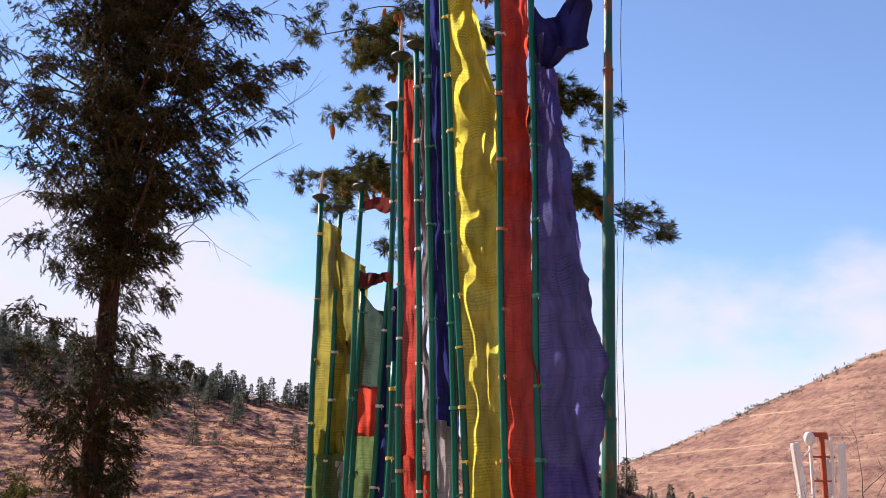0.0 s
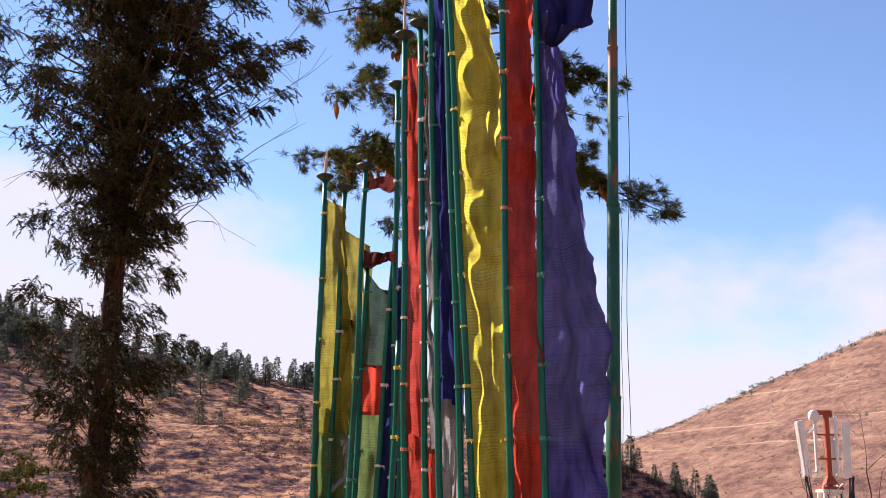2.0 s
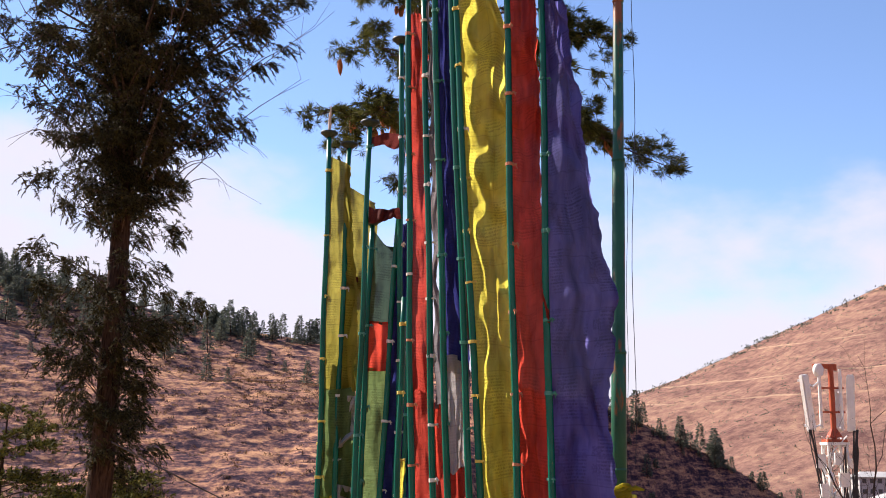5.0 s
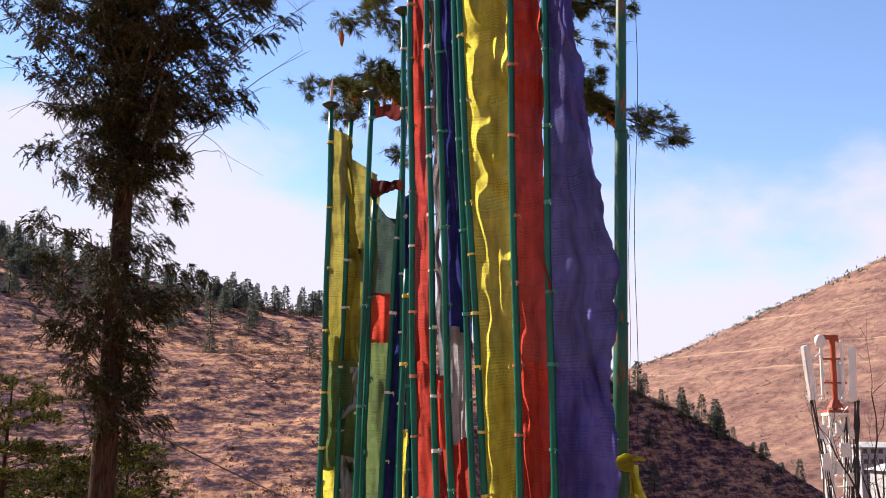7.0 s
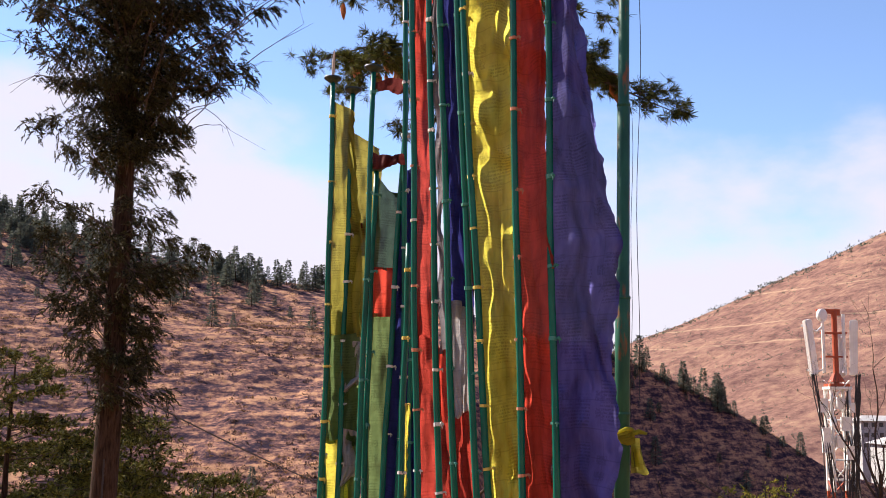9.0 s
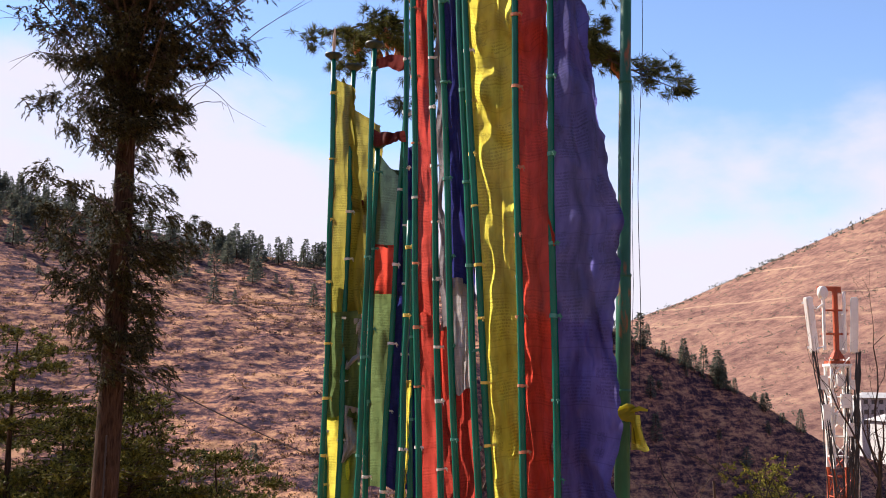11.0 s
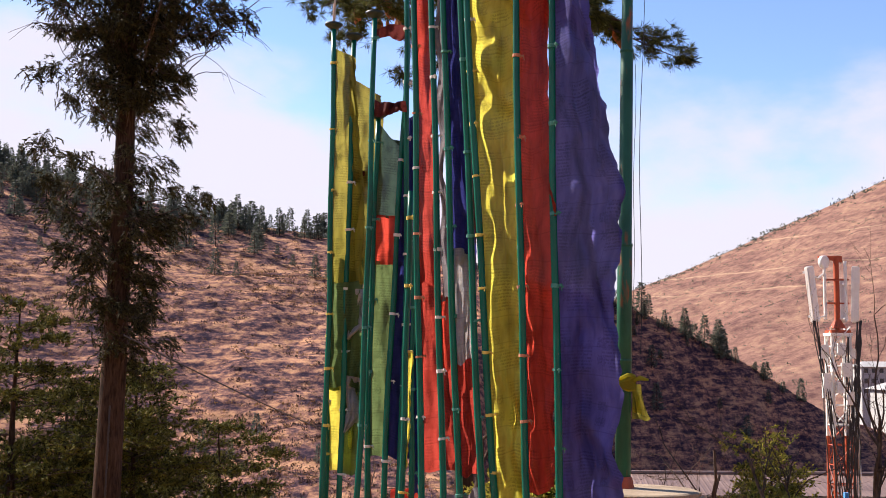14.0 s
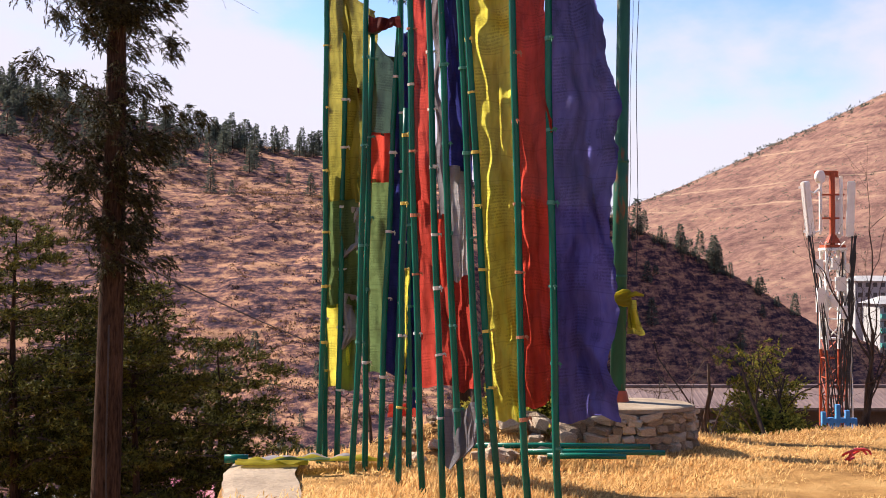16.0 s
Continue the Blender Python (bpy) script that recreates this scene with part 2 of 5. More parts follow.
M_GROUND = ground_material()
M_POLE = pole_paint()
M_BIG = big_pole_paint()
M_STONE = stone_material()
M_EARTH = speckled("sandy_worn_concrete", (0.17, 0.125, 0.085), (0.36, 0.285, 0.20), 9.0, 0.95, 0.5, 0.02)
M_MORTAR = speckled("grey_mortar", (0.12, 0.10, 0.08), (0.24, 0.21, 0.18), 12.0, 0.95, 0.6)
M_YELLOW = cloth("yellow_flag_cloth", (0.76, 0.64, 0.085), 0.74, 0.42, 0.008)
M_OLIVE = cloth("faded_yellow_green_cloth", (0.30, 0.270, 0.046), 0.60, 0.45, 0.012)
M_RED = cloth("red_flag_cloth", (0.64, 0.070, 0.042), 0.72, 0.30, 0.008)
M_DEEPRED = cloth("deep_red_flag_cloth", (0.44, 0.050, 0.034), 0.62, 0.4, 0.012)
M_MAROON = cloth("dark_maroon_cloth", (0.12, 0.022, 0.020), 0.4, 0.2)
M_BLUE = cloth("deep_blue_flag_cloth", (0.125, 0.115, 0.375), 0.62, 0.40, 0.012)
M_NAVY = cloth("navy_flag_cloth", (0.030, 0.036, 0.19), 0.52, 0.25)
M_GREEN = cloth("green_flag_cloth", (0.135, 0.205, 0.075), 0.57, 0.45, 0.02)
M_DARKGREEN = cloth("dark_green_flag_cloth", (0.040, 0.080, 0.055), 0.50, 0.45, 0.025)
M_WHITE = cloth("greyish_white_flag_cloth", (0.44, 0.42, 0.43), 0.47, 0.20)
M_GREYCLOTH = cloth("grey_worn_cloth", (0.22, 0.205, 0.225), 0.52, 0.15)
M_BLACKCAP = speckled("dark_wooden_cap", (0.004, 0.012, 0.012), (0.012, 0.03, 0.028), 20.0, 0.5, 0.2)
M_SPIKE = speckled("bleached_wood_spike", (0.40, 0.28, 0.18), (0.62, 0.52, 0.42), 20.0, 0.8, 0.2)
M_TIE = {"white": speckled("white_tie", (0.42, 0.42, 0.40), (0.62, 0.62, 0.58), 40.0, 0.8, 0.2),
         "yellow": speckled("yellow_tie", (0.42, 0.33, 0.05), (0.62, 0.52, 0.12), 40.0, 0.8, 0.2),
         "red": speckled("faded_red_tie", (0.35, 0.12, 0.07), (0.5, 0.22, 0.12), 40.0, 0.8, 0.2),
         "teal": speckled("teal_tie", (0.02, 0.12, 0.10), (0.05, 0.25, 0.2), 40.0, 0.7, 0.2)}
M_CYPRESS = foliage("cypress_sprays", (0.005, 0.006, 0.004), (0.075, 0.068, 0.026), 0.10)
M_SPRUCE = foliage("long_pine_needles", (0.007, 0.012, 0.007), (0.125, 0.135, 0.030), 0.25)
M_PINE = foliage("pine_needles", (0.005, 0.008, 0.003), (0.150, 0.145, 0.028), 0.14)
M_JUNIPER = foliage("juniper_leaves", (0.040, 0.050, 0.010), (0.42, 0.37, 0.06), 0.5)
# distance haze put into the colour: paler and bluer than the near needles
M_HAZED_TREE = foliage("hazed_conifer_needles", (0.048, 0.062, 0.058), (0.140, 0.155, 0.110), 0.25)
M_CONE = speckled("brown_cone_scales", (0.16, 0.05, 0.018), (0.42, 0.155, 0.05), 30.0, 0.8, 0.4)
M_BARK = bark("grey_brown_bark", (0.012, 0.008, 0.006), (0.075, 0.047, 0.033))
M_TWIG = bark("grey_twig_bark", (0.03, 0.021, 0.017), (0.12, 0.088, 0.07))
M_GRASS = foliage("straw_grass", (0.50, 0.28, 0.10), (0.88, 0.61, 0.27), 0.5)
M_ROOF = roof_material()
M_WALL = speckled("dark_timber_wall", (0.05, 0.035, 0.028), (0.10, 0.07, 0.055), 4.0, 0.9, 0.3)
M_WHITEPAINT = speckled("white_gloss_plastic", (0.62, 0.62, 0.60), (0.80, 0.80, 0.78), 3.0, 0.4, 0.05)
M_GREYSTEEL = speckled("galvanised_steel", (0.34, 0.34, 0.36), (0.58, 0.58, 0.60), 10.0, 0.45, 0.1, metal=0.3)
M_ORANGE = speckled("orange_red_steel_paint", (0.24, 0.04, 0.015), (0.42, 0.085, 0.03), 9.0, 0.55, 0.1)
M_BLUEPAINT = speckled("light_blue_paint", (0.04, 0.20, 0.45), (0.09, 0.33, 0.65), 9.0, 0.5, 0.1)
M_CABLE = speckled("black_cable", (0.012, 0.011, 0.012), (0.03, 0.028, 0.03), 9.0, 0.6, 0.0)
M_PLASTER = speckled("white_plaster", (0.26, 0.26, 0.26), (0.40, 0.40, 0.40), 0.6, 0.85, 0.1)
M_TEALROOF = speckled("teal_sheet_roof", (0.03, 0.20, 0.17), (0.07, 0.32, 0.28), 0.7, 0.5, 0.05)
M_GLASSDARK = Mat("dark_window_glass", 0.08, 0.0, 0.6).color((0.03, 0.045, 0.055)).m
M_PLASTIC_RED = speckled("red_plastic", (0.55, 0.03, 0.02), (0.75, 0.06, 0.04), 20.0, 0.4, 0.05)
M_TARP = {k: speckled(k + "_tarpaulin", tuple(x * 0.7 for x in c), c, 2.0, 0.6, 0.3, 0.03) for k, c in
          {"pink": (0.55, 0.16, 0.20), "white": (0.75, 0.75, 0.76), "teal": (0.03, 0.30, 0.30), "dark": (0.05, 0.04, 0.05)}.items()}


# ---------------------------------------------------------------- mesh helpers
class Geo:
    """Vertices and faces gathered for one mesh."""

    def __init__(self):
        self.v, self.f, self.n = [], [], 0

    def add(self, v, f):
        v = np.asarray(v, float).reshape(-1, 3)
        self.v.append(v)
        self.f.extend([tuple(i + self.n for i in q) for q in f])
        self.n += len(v)
        return self

    def tube(self, path, radii, sides=8, caps=True):
        p = [Vector(q) for q in path]
        if not hasattr(radii, "__len__"):
            radii = [radii] * len(p)
        rings, side = [], None
        for i, q in enumerate(p):
            t = (p[min(i + 1, len(p) - 1)] - p[max(i - 1, 0)]).normalized()
            if side is None:
                side = t.orthogonal().normalized()
            side = (side - t * side.dot(t)).normalized()
            other = t.cross(side)
            rings += [q + (side * math.cos(a) + other * math.sin(a)) * radii[i] for a in
                      (2 * math.pi * k / sides for k in range(sides))]
        f = [(r * sides + k, r * sides + (k + 1) % sides, (r + 1) * sides + (k + 1) % sides, (r + 1) * sides + k)
             for r in range(len(p) - 1) for k in range(sides)]
        if caps:
            f += [tuple(range(sides))[::-1], tuple((len(p) - 1) * sides + k for k in range(sides))]
        return self.add([tuple(r) for r in rings], f)

    def box(self, lo, hi, turn=None):
        x0, y0, z0 = lo
        x1, y1, z1 = hi
        v = [(x0, y0, z0), (x1, y0, z0), (x1, y1, z0), (x0, y1, z0), (x0, y0, z1), (x1, y0, z1), (x1, y1, z1), (x0, y1, z1)]
        if turn is not None:
            v = [tuple(turn @ Vector(q)) for q in v]
        return self.add(v, [(0, 3, 2, 1), (4, 5, 6, 7), (0, 1, 5, 4), (1, 2, 6, 5), (2, 3, 7, 6), (3, 0, 4, 7)])

    def blades(self, p, d, length, width, rng):
        """Small lance-shaped leaves from the points p along the directions d."""
        p, d = np.asarray(p), np.asarray(d)
        n = len(p)
        d = d / np.linalg.norm(d, axis=1, keepdims=True)
        s = np.cross(d, rng.normal(size=(n, 3)))
        s /= np.linalg.norm(s, axis=1, keepdims=True) + 1e-9
        L = np.asarray(length).reshape(-1, 1) * np.ones((n, 1))
        w = np.asarray(width).reshape(-1, 1) * np.ones((n, 1))
        v = np.stack([p - s * w * 0.2, p + d * L * 0.45 + s * w * 0.5, p + d * L, p + d * L * 0.55 - s * w * 0.5], axis=1).reshape(-1, 3)
        q = (np.arange(n)[:, None] * 4 + np.arange(4)[None]).tolist()
        return self.add(v, q)

    def mesh(self, name, mat, smooth=False):
        me = bpy.data.meshes.new(name)
        me.from_pydata(np.concatenate(self.v).tolist() if self.v else [], [], self.f)
        me.materials.append(mat)
        if smooth:
            me.polygons.foreach_set("use_smooth", [True] * len(me.polygons))
        me.update()
        return me


def part(name, geo, mat, parent=None, label="", smooth=False, at=None):
    me = geo if isinstance(geo, bpy.types.Mesh) else geo.mesh(name, mat, smooth)
    ob = new(name, me)
    if parent is not None:
        ob.parent = parent
    if at is not None:
        ob.matrix_basis = at
    if label:
        ob["label"] = label
    return ob


def thing(name, m, label, category, group="", kind=""):
    ob = new(name)
    ob.empty_display_size = 0.1
    ob.matrix_world = m
    return tagged(ob, label, category, group, kind)


def smoothstep(a, b, x):
    t = np.clip((x - a) / (b - a), 0, 1)
    return t * t * (3 - 2 * t)


LATTICE = np.random.RandomState(7).rand(256, 256)


def vnoise(x, y):
    xi, yi = np.floor(x).astype(int), np.floor(y).astype(int)
    fx, fy = x - xi, y - yi
    fx, fy = fx * fx * (3 - 2 * fx), fy * fy * (3 - 2 * fy)
    g = lambda a, b: LATTICE[a % 256, b % 256]
    return (g(xi, yi) * (1 - fx) + g(xi + 1, yi) * fx) * (1 - fy) + (g(xi, yi + 1) * (1 - fx) + g(xi + 1, yi + 1) * fx) * fy - 0.5


def fbm(x, y, octaves=4):
    s, a = 0, 1.0
    for k in range(octaves):
        s = s + a * vnoise(x * 2 ** k + 17.3 * k, y * 2 ** k + 5.1 * k)
        a *= 0.5
    return s


# ---------------------------------------------------------------- ground
BEAR = np.array([-900, 0, 200, 400, 575, 800, 1060, 1200, 1300, 1400, 1450, 1568, 2400]) / 1940.0 - 784 / 1940.0
RISE = np.array([0.20, 0.157, 0.136, 0.114, 0.104, 0.079, 0.050, 0.020, -0.006, -0.036, -0.050, -0.068, -0.09])
BEAR2 = np.array([-900, 900, 1060, 1120, 1200, 1280, 1370, 1440, 1568, 1900, 2600]) / 1940.0 - 784 / 1940.0
RISE2 = np.array([0.01, 0.02, 0.043, 0.0575, 0.072, 0.089, 0.109, 0.123, 0.149, 0.20, 0.22])


def ridge_of(b):
    """How far off the crest of the first hill lies at the bearing b; the spur runs away to the right."""
    b = np.asarray(b, float)
    return 250 - 62 * smoothstep(-0.06, 0.10, b) + 48 * np.clip(b - 0.10, 0, 0.35) / 0.25


def foot_of(b):
    b = np.asarray(b, float)
    return 95 + (ridge_of(b) - 46 - 95) * smoothstep(0.0, 0.12, b)


def terrain(x, y):
    x, y = np.asarray(x, float), np.asarray(y, float)
    r = np.hypot(x, y)
    b = x / np.maximum(y, 0.35 * r + 1e-6)
    b = np.clip(b, -1.0, 1.2)
    back_edge = 11.6 + np.clip(0.28 * x, -0.8, 1.5)
    side = -1.98 + 0.2 * np.clip(10.0 - y, 0, 9.0)
    e = np.maximum(side - x, y - back_edge)
    e = np.maximum(e, 0)
    deep = np.interp(x, [-12, -2, 1, 5, 30], [8.0, 7.0, 6.0, 5.2, 6.0])
    z = -deep * (1 - np.exp(-np.maximum(e, 0) / 6.0)) + 0.09 * fbm(x * 0.6, y * 0.6, 3)
    z -= np.where(side - x > 0, 0.5, 0.0) * smoothstep(0, 0.3, side - x)
    z = z + 0.36 * np.exp(-((x - 0.25) / 1.05) ** 2 - ((y - 11.55) / 0.5) ** 2)
    # valley, then the first hill
    valley = -14 - 4 * smoothstep(-0.1, -0.35, b) - 26 * smoothstep(0.02, 0.14, b)
    foot = foot_of(b)
    z = z * (1 - smoothstep(40, 95, r)) + valley * smoothstep(40, 95, r)
    ridge_r = ridge_of(b)
    top = np.interp(b, BEAR, RISE) * ridge_r + 1.9
    s = np.clip((r - foot) / (ridge_r - foot), 0, 1)
    up = valley + (top - valley) * (s ** 0.92)
    lump = smoothstep(0.0, 0.25, s) * (1 - smoothstep(0.72, 1.0, s))
    up = up + lump * (4.0 * fbm(x / 34, y / 34, 4) + 0.9 * fbm(x / 5, y / 5, 3))
    # gullies run down the spur, their shaded sides steep
    p = (0.97 * x - 0.22 * y) / 15 + 2.4 * fbm(x / 30, y / 30, 5)
    saw = p - np.floor(p)
    saw = np.where(saw < 0.66, saw / 0.66, (1 - saw) / 0.34)
    up = up + lump * smoothstep(0.02, 0.2, b) * (saw - 0.5) * 2.2 * (0.75 + 0.9 * fbm(x / 25 + 7, y / 25, 3))
    terrace = np.abs((up / 1.7) % 1.0 - 0.5) * 0.55
    up = up + terrace * smoothstep(0.05, 0.2, s) * (1 - smoothstep(0.9, 1, s))
    z = np.where(r > 95, up, z)
    past = np.clip(r - ridge_r, 0, None)
    z = np.where(past > 0, np.maximum(top - 0.35 * past, -45 + 0 * r), z)
    # the far mountain
    m_r = 950.0
    top2 = np.interp(b, BEAR2, RISE2) * m_r + 1.9
    s2 = np.clip((r - 430) / (m_r - 430), 0, 1)
    far = -45 + (top2 + 45) * s2 + np.sin(s2 * math.pi) * (13 * fbm(x / 120, y / 120, 4) + 5 * np.abs(fbm(x / 40, y / 40, 3)))
    z = np.where(r > 430, far, z)
    z = np.where(r > m_r, top2 - 0.2 * (r - m_r), z)
    return z


def build_ground():
    az = np.concatenate([np.linspace(-180, -32, 60, endpoint=False), np.linspace(-32, 32, 440), np.linspace(32, 180, 60)[1:-1]])
    rad = np.concatenate([[0.0], np.geomspace(0.4, 7, 16), np.linspace(7.2, 16, 60), np.geomspace(16.3, 95, 50),
                          np.linspace(96, 300, 230), np.geomspace(304, 430, 20), np.linspace(436, 960, 130), np.geomspace(985, 3500, 14)])
    A, R = np.meshgrid(np.radians(az), rad)
    X, Y = R * np.sin(A), R * np.cos(A)
    Z = terrain(X, Y)
    n, m = R.shape
    idx = np.arange(n * m).reshape(n, m)
    nxt = np.roll(idx, -1, axis=1)
    q = np.stack([idx[:-1], idx[1:], nxt[1:], nxt[:-1]], axis=-1).reshape(-1, 4)
    g = Geo().add(np.stack([X, Y, Z], -1), [])
    g.f = q.tolist()
    me = g.mesh("ground", M_GROUND, True)
    return tagged(new("ground", me), "dry golden grass ground running out to brown terraced hills", "ground", kind="structure")


ground = build_ground()


def drop_z(x, y):
    return float(terrain(np.array([x]), np.array([y]))[0])


# ---------------------------------------------------------------- flag poles
def tie_mesh(colour):
    g = Geo()
    g.tube([(0, 0, -0.012), (0, 0, 0.012)], 0.0335, 10)
    g.tube([(0.03, -0.01, 0.0), (0.05, -0.018, 0.006), (0.066, -0.006, -0.006)], [0.008, 0.011, 0.005], 6)
    g.tube([(0.05, -0.015, 0.0), (0.06, -0.025, -0.03)], [0.005, 0.003], 5)
    return g.mesh("tie", M_TIE[colour])


TIES = {k: tie_mesh(k) for k in M_TIE}


def cap_mesh():
    g = Geo()
    g.tube([(0, 0, -0.03), (0, 0, 0.0), (0, 0, 0.012), (0, 0, 0.03), (0, 0, 0.04)], [0.035, 0.075, 0.092, 0.088, 0.03], 16)
    return g.mesh("cap", M_BLACKCAP, True)


CAP = cap_mesh()


def cloth_mesh(name, z1, z0, w1, w0, ang, mat, seed, amp=0.05, belly=0.0, ragged=0.02, slack=0.006, top_cut=0.0, bottom_cut=0.0, off=0.014, nu=22, prof=None, bow=None):
    """A flag from height z1 down to z0, w1 wide above and w0 below, tied along the pole and blown the way ang (degrees from +x)."""
    nv = max(20, int((z1 - z0) / 0.03))
    ca, sa = math.cos(radians(ang)), math.sin(radians(ang))
    v, uv = [], []
    for j in range(nv + 1):
        t = j / nv
        z = z1 + (z0 - z1) * t
        w = w1 + (w0 - w1) * t + belly * math.sin(math.pi * t)
        if prof:
            w = float(np.interp(z, [q[0] for q in prof], [q[1] for q in prof]))
        w *= 1 + 0.05 * noise.noise((seed * 3.1, z * 1.7, 0.3)) + 0.03 * noise.noise((seed * 1.7, z * 5.0, 2.0))
        x0 = off + (bow(z) if bow else 0.0) + slack * math.sin(math.pi * (z / 0.58)) ** 2
        for i in range(nu + 1):
            u = i / nu
            d = u * w
            edge = u ** 0.8
            fold = amp * edge * (0.7 * math.sin(5.0 * u + 1.1 * z + seed + 2.0 * noise.noise((seed, z * 0.7, 4.0)))
                                 + 1.0 * noise.noise((u * 2.6 + seed * 5.0, z * 1.3, 1.0))
                                 + 0.75 * noise.noise((u * 5.0 + z * 2.2, z * 2.4 + seed, 7.0))
                                 + 0.15 * math.sin(z * 17.0 + 4 * u + 5 * noise.noise((seed, z * 1.1, 3.0)))
                                 + 0.28 * noise.noise((u * 9.0 - z * 3.0, z * 6.0 + seed, 2.0)))
            fold -= 0.5 * w * u ** 3 * max(0.0, noise.noise((seed * 2.3, z * 0.95, 11.0)) + 0.05)
            crease = noise.noise((u * 1.9 - z * 0.35 + seed * 2.0, z * 0.75, 21.0))
            fold += amp * edge * 1.5 * (0.35 - abs(crease) * 2.0) * min(1.0, (1 - u) * 4 + 0.4)
            fold += amp * min(1.0, u * 2.5) * 1.5 * noise.noise((u * 1.7 + z * 1.3 + seed * 7.0, z * 2.9, 13.0))
            fold += amp * 0.55 * math.sin(2 * math.pi * (z / 0.58 + 0.45 * u + seed)) * math.sin(math.pi * min(1.0, u * 1.1)) * max(0.0, 0.3 + noise.noise((seed, z * 0.9, 31.0)))
            fold += 0.10 * amp * abs((z / 0.21) % 1.0 - 0.5) * min(1.0, u * 3)
            dd = d * (1 - 0.12 * abs(noise.noise((seed + 9, z * 2.1, u * 1.3))))
            if i == nu:
                dd += ragged * noise.noise((seed, z * 13.0, 9.0))
            sag = 0.05 * u * noise.noise((u * 1.2, z * 0.8, seed + 3))
            zz = z + sag - top_cut * u * max(0.0, 1 - t * 6) - (0.03 * noise.noise((u * 3, seed, 5.5)) + bottom_cut * u) * max(0.0, t * 8 - 7)
            v.append((x0 + dd * ca, dd * sa + fold, zz))
            uv.append((u * max(w1, w0) * 1.4, z))
    f = [(j * (nu + 1) + i, j * (nu + 1) + i + 1, (j + 1) * (nu + 1) + i + 1, (j + 1) * (nu + 1) + i) for j in range(nv) for i in range(nu)]
    g = Geo().add(v, f)
    me = g.mesh(name, mat, True)
    lay = me.uv_layers.new(name="uv")
    li = np.zeros(len(me.loops), dtype=np.int32)
    me.loops.foreach_get("vertex_index", li)
    lay.data.foreach_set("uv", np.asarray(uv)[li].astype(np.float32).ravel())
    return me


def flag_pole(x, y, top_x, top_z, label, cloths, ties, cap=True, spike=0.0, r=0.0275, seed=0, bend=0.0):
    """A green pole that stands at (x, y), its head at top_x and top_z; cloths: rows for cloth_mesh."""
    base = Vector((x, y, drop_z(x, y) - 0.15))
    head = Vector((top_x, y, top_z))
    L = (head - base).length
    turn = (head - base).to_track_quat("Z", "Y").to_matrix().to_4x4()
    # keep the local x axis along the world's x
    zax = (head - base).normalized()
    xax = Vector((1, 0, 0))
    xax = (xax - zax * xax.dot(zax)).normalized()
    yax = zax.cross(xax)
    m = Matrix((xax, yax, zax)).transposed().to_4x4()
    m.translation = base
    ob = thing("flag_pole", m, label, "flag pole", "row of flag poles")
    n = 12
    g = Geo()
    rr = random.Random(seed)
    power = math.log(0.5) / math.log(2.05 / L)
    bow = lambda z: bend * math.sin(math.pi * min(1.0, max(0.0, z / L)) ** power)
    path = [(bow(L * k / n) + 0.006 * math.sin(k * 1.3 + seed) * (k % n > 0), 0.012 * math.cos(k * 0.9 + seed * 2) * (k % n > 0), L * k / n) for k in range(n + 1)]
    g.tube(path, [r * (1.06 - 0.16 * k / n) for k in range(n + 1)], 12)
    part("pole", g, M_POLE, ob, smooth=True)
    if cap:
        part("cap", CAP, None, ob, "dark round cap", at=Matrix.Translation((0, 0, L + 0.02)))
    if spike:
        gs = Geo().tube([(0, 0, 0), (0, 0, spike * 0.6), (0.004, 0, spike)], [0.016, 0.014, 0.004], 8)
        part("spike", gs, M_SPIKE, ob, "pale pointed wooden finial", at=Matrix.Translation((0, 0, L + 0.05)))
    for k, row in enumerate(cloths):
        z1, z0, w1, w0, ang, mat = row[:6]
        extra = dict(row[6]) if len(row) > 6 else {}
        if "prof" in extra:
            extra["prof"] = [(z - base.z, w) for z, w in extra["prof"]]
        part("cloth", cloth_mesh("cloth", z1 - base.z, z0 - base.z, w1, w0, ang, mat, seed * 1.37 + k * 2.2 + 0.4, bow=bow, **extra), None, ob)
    colour, z1, z0, gap = ties
    z = z1 - rr.uniform(0, 0.2)
    while z > z0:
        s = 0.93 + 0.05 * rr.random()
        part("tie", TIES[colour if rr.random() < 0.9 else "white"], None, ob,
             at=Matrix.Translation((bow(z - base.z), 0, z - base.z)) @ pose(0, 0, 0, rr.uniform(-6, 6), rr.uniform(-6, 6), rr.uniform(-60, 30)) @ Matrix.Diagonal((s, s, rr.uniform(0.7, 1.3), 1)))
        z -= gap * rr.uniform(0.85, 1.15)
    return ob


FLAGS = "green-painted flag pole with "
flag_pole(-1.235, 10.8, -1.158, 5.13, FLAGS + "long yellow cloth and pale spike", [(4.93, 2.55, 0.14, 0.36, 14, M_OLIVE, dict(top_cut=0.10, amp=0.06, prof=((2.5, 0.34), (3.6, 0.32), (4.2, 0.26), (4.95, 0.22)))), (2.57, 1.55, 0.3, 0.3, 12, M_GREEN)], ("yellow", 4.8, 0.6, 0.62), spike=0.28, seed=1, bend=0.04)
flag_pole(-1.17, 10.9, -1.153, 2.90, FLAGS + "green and yellow cloth, shorter than its neighbours", [(2.80, 1.50, 0.33, 0.33, 14, M_GREEN), (1.6, 0.72, 0.30, 0.30, 12, M_YELLOW)], ("yellow", 2.8, 0.5, 0.6), cap=False, seed=2, bend=-0.017)
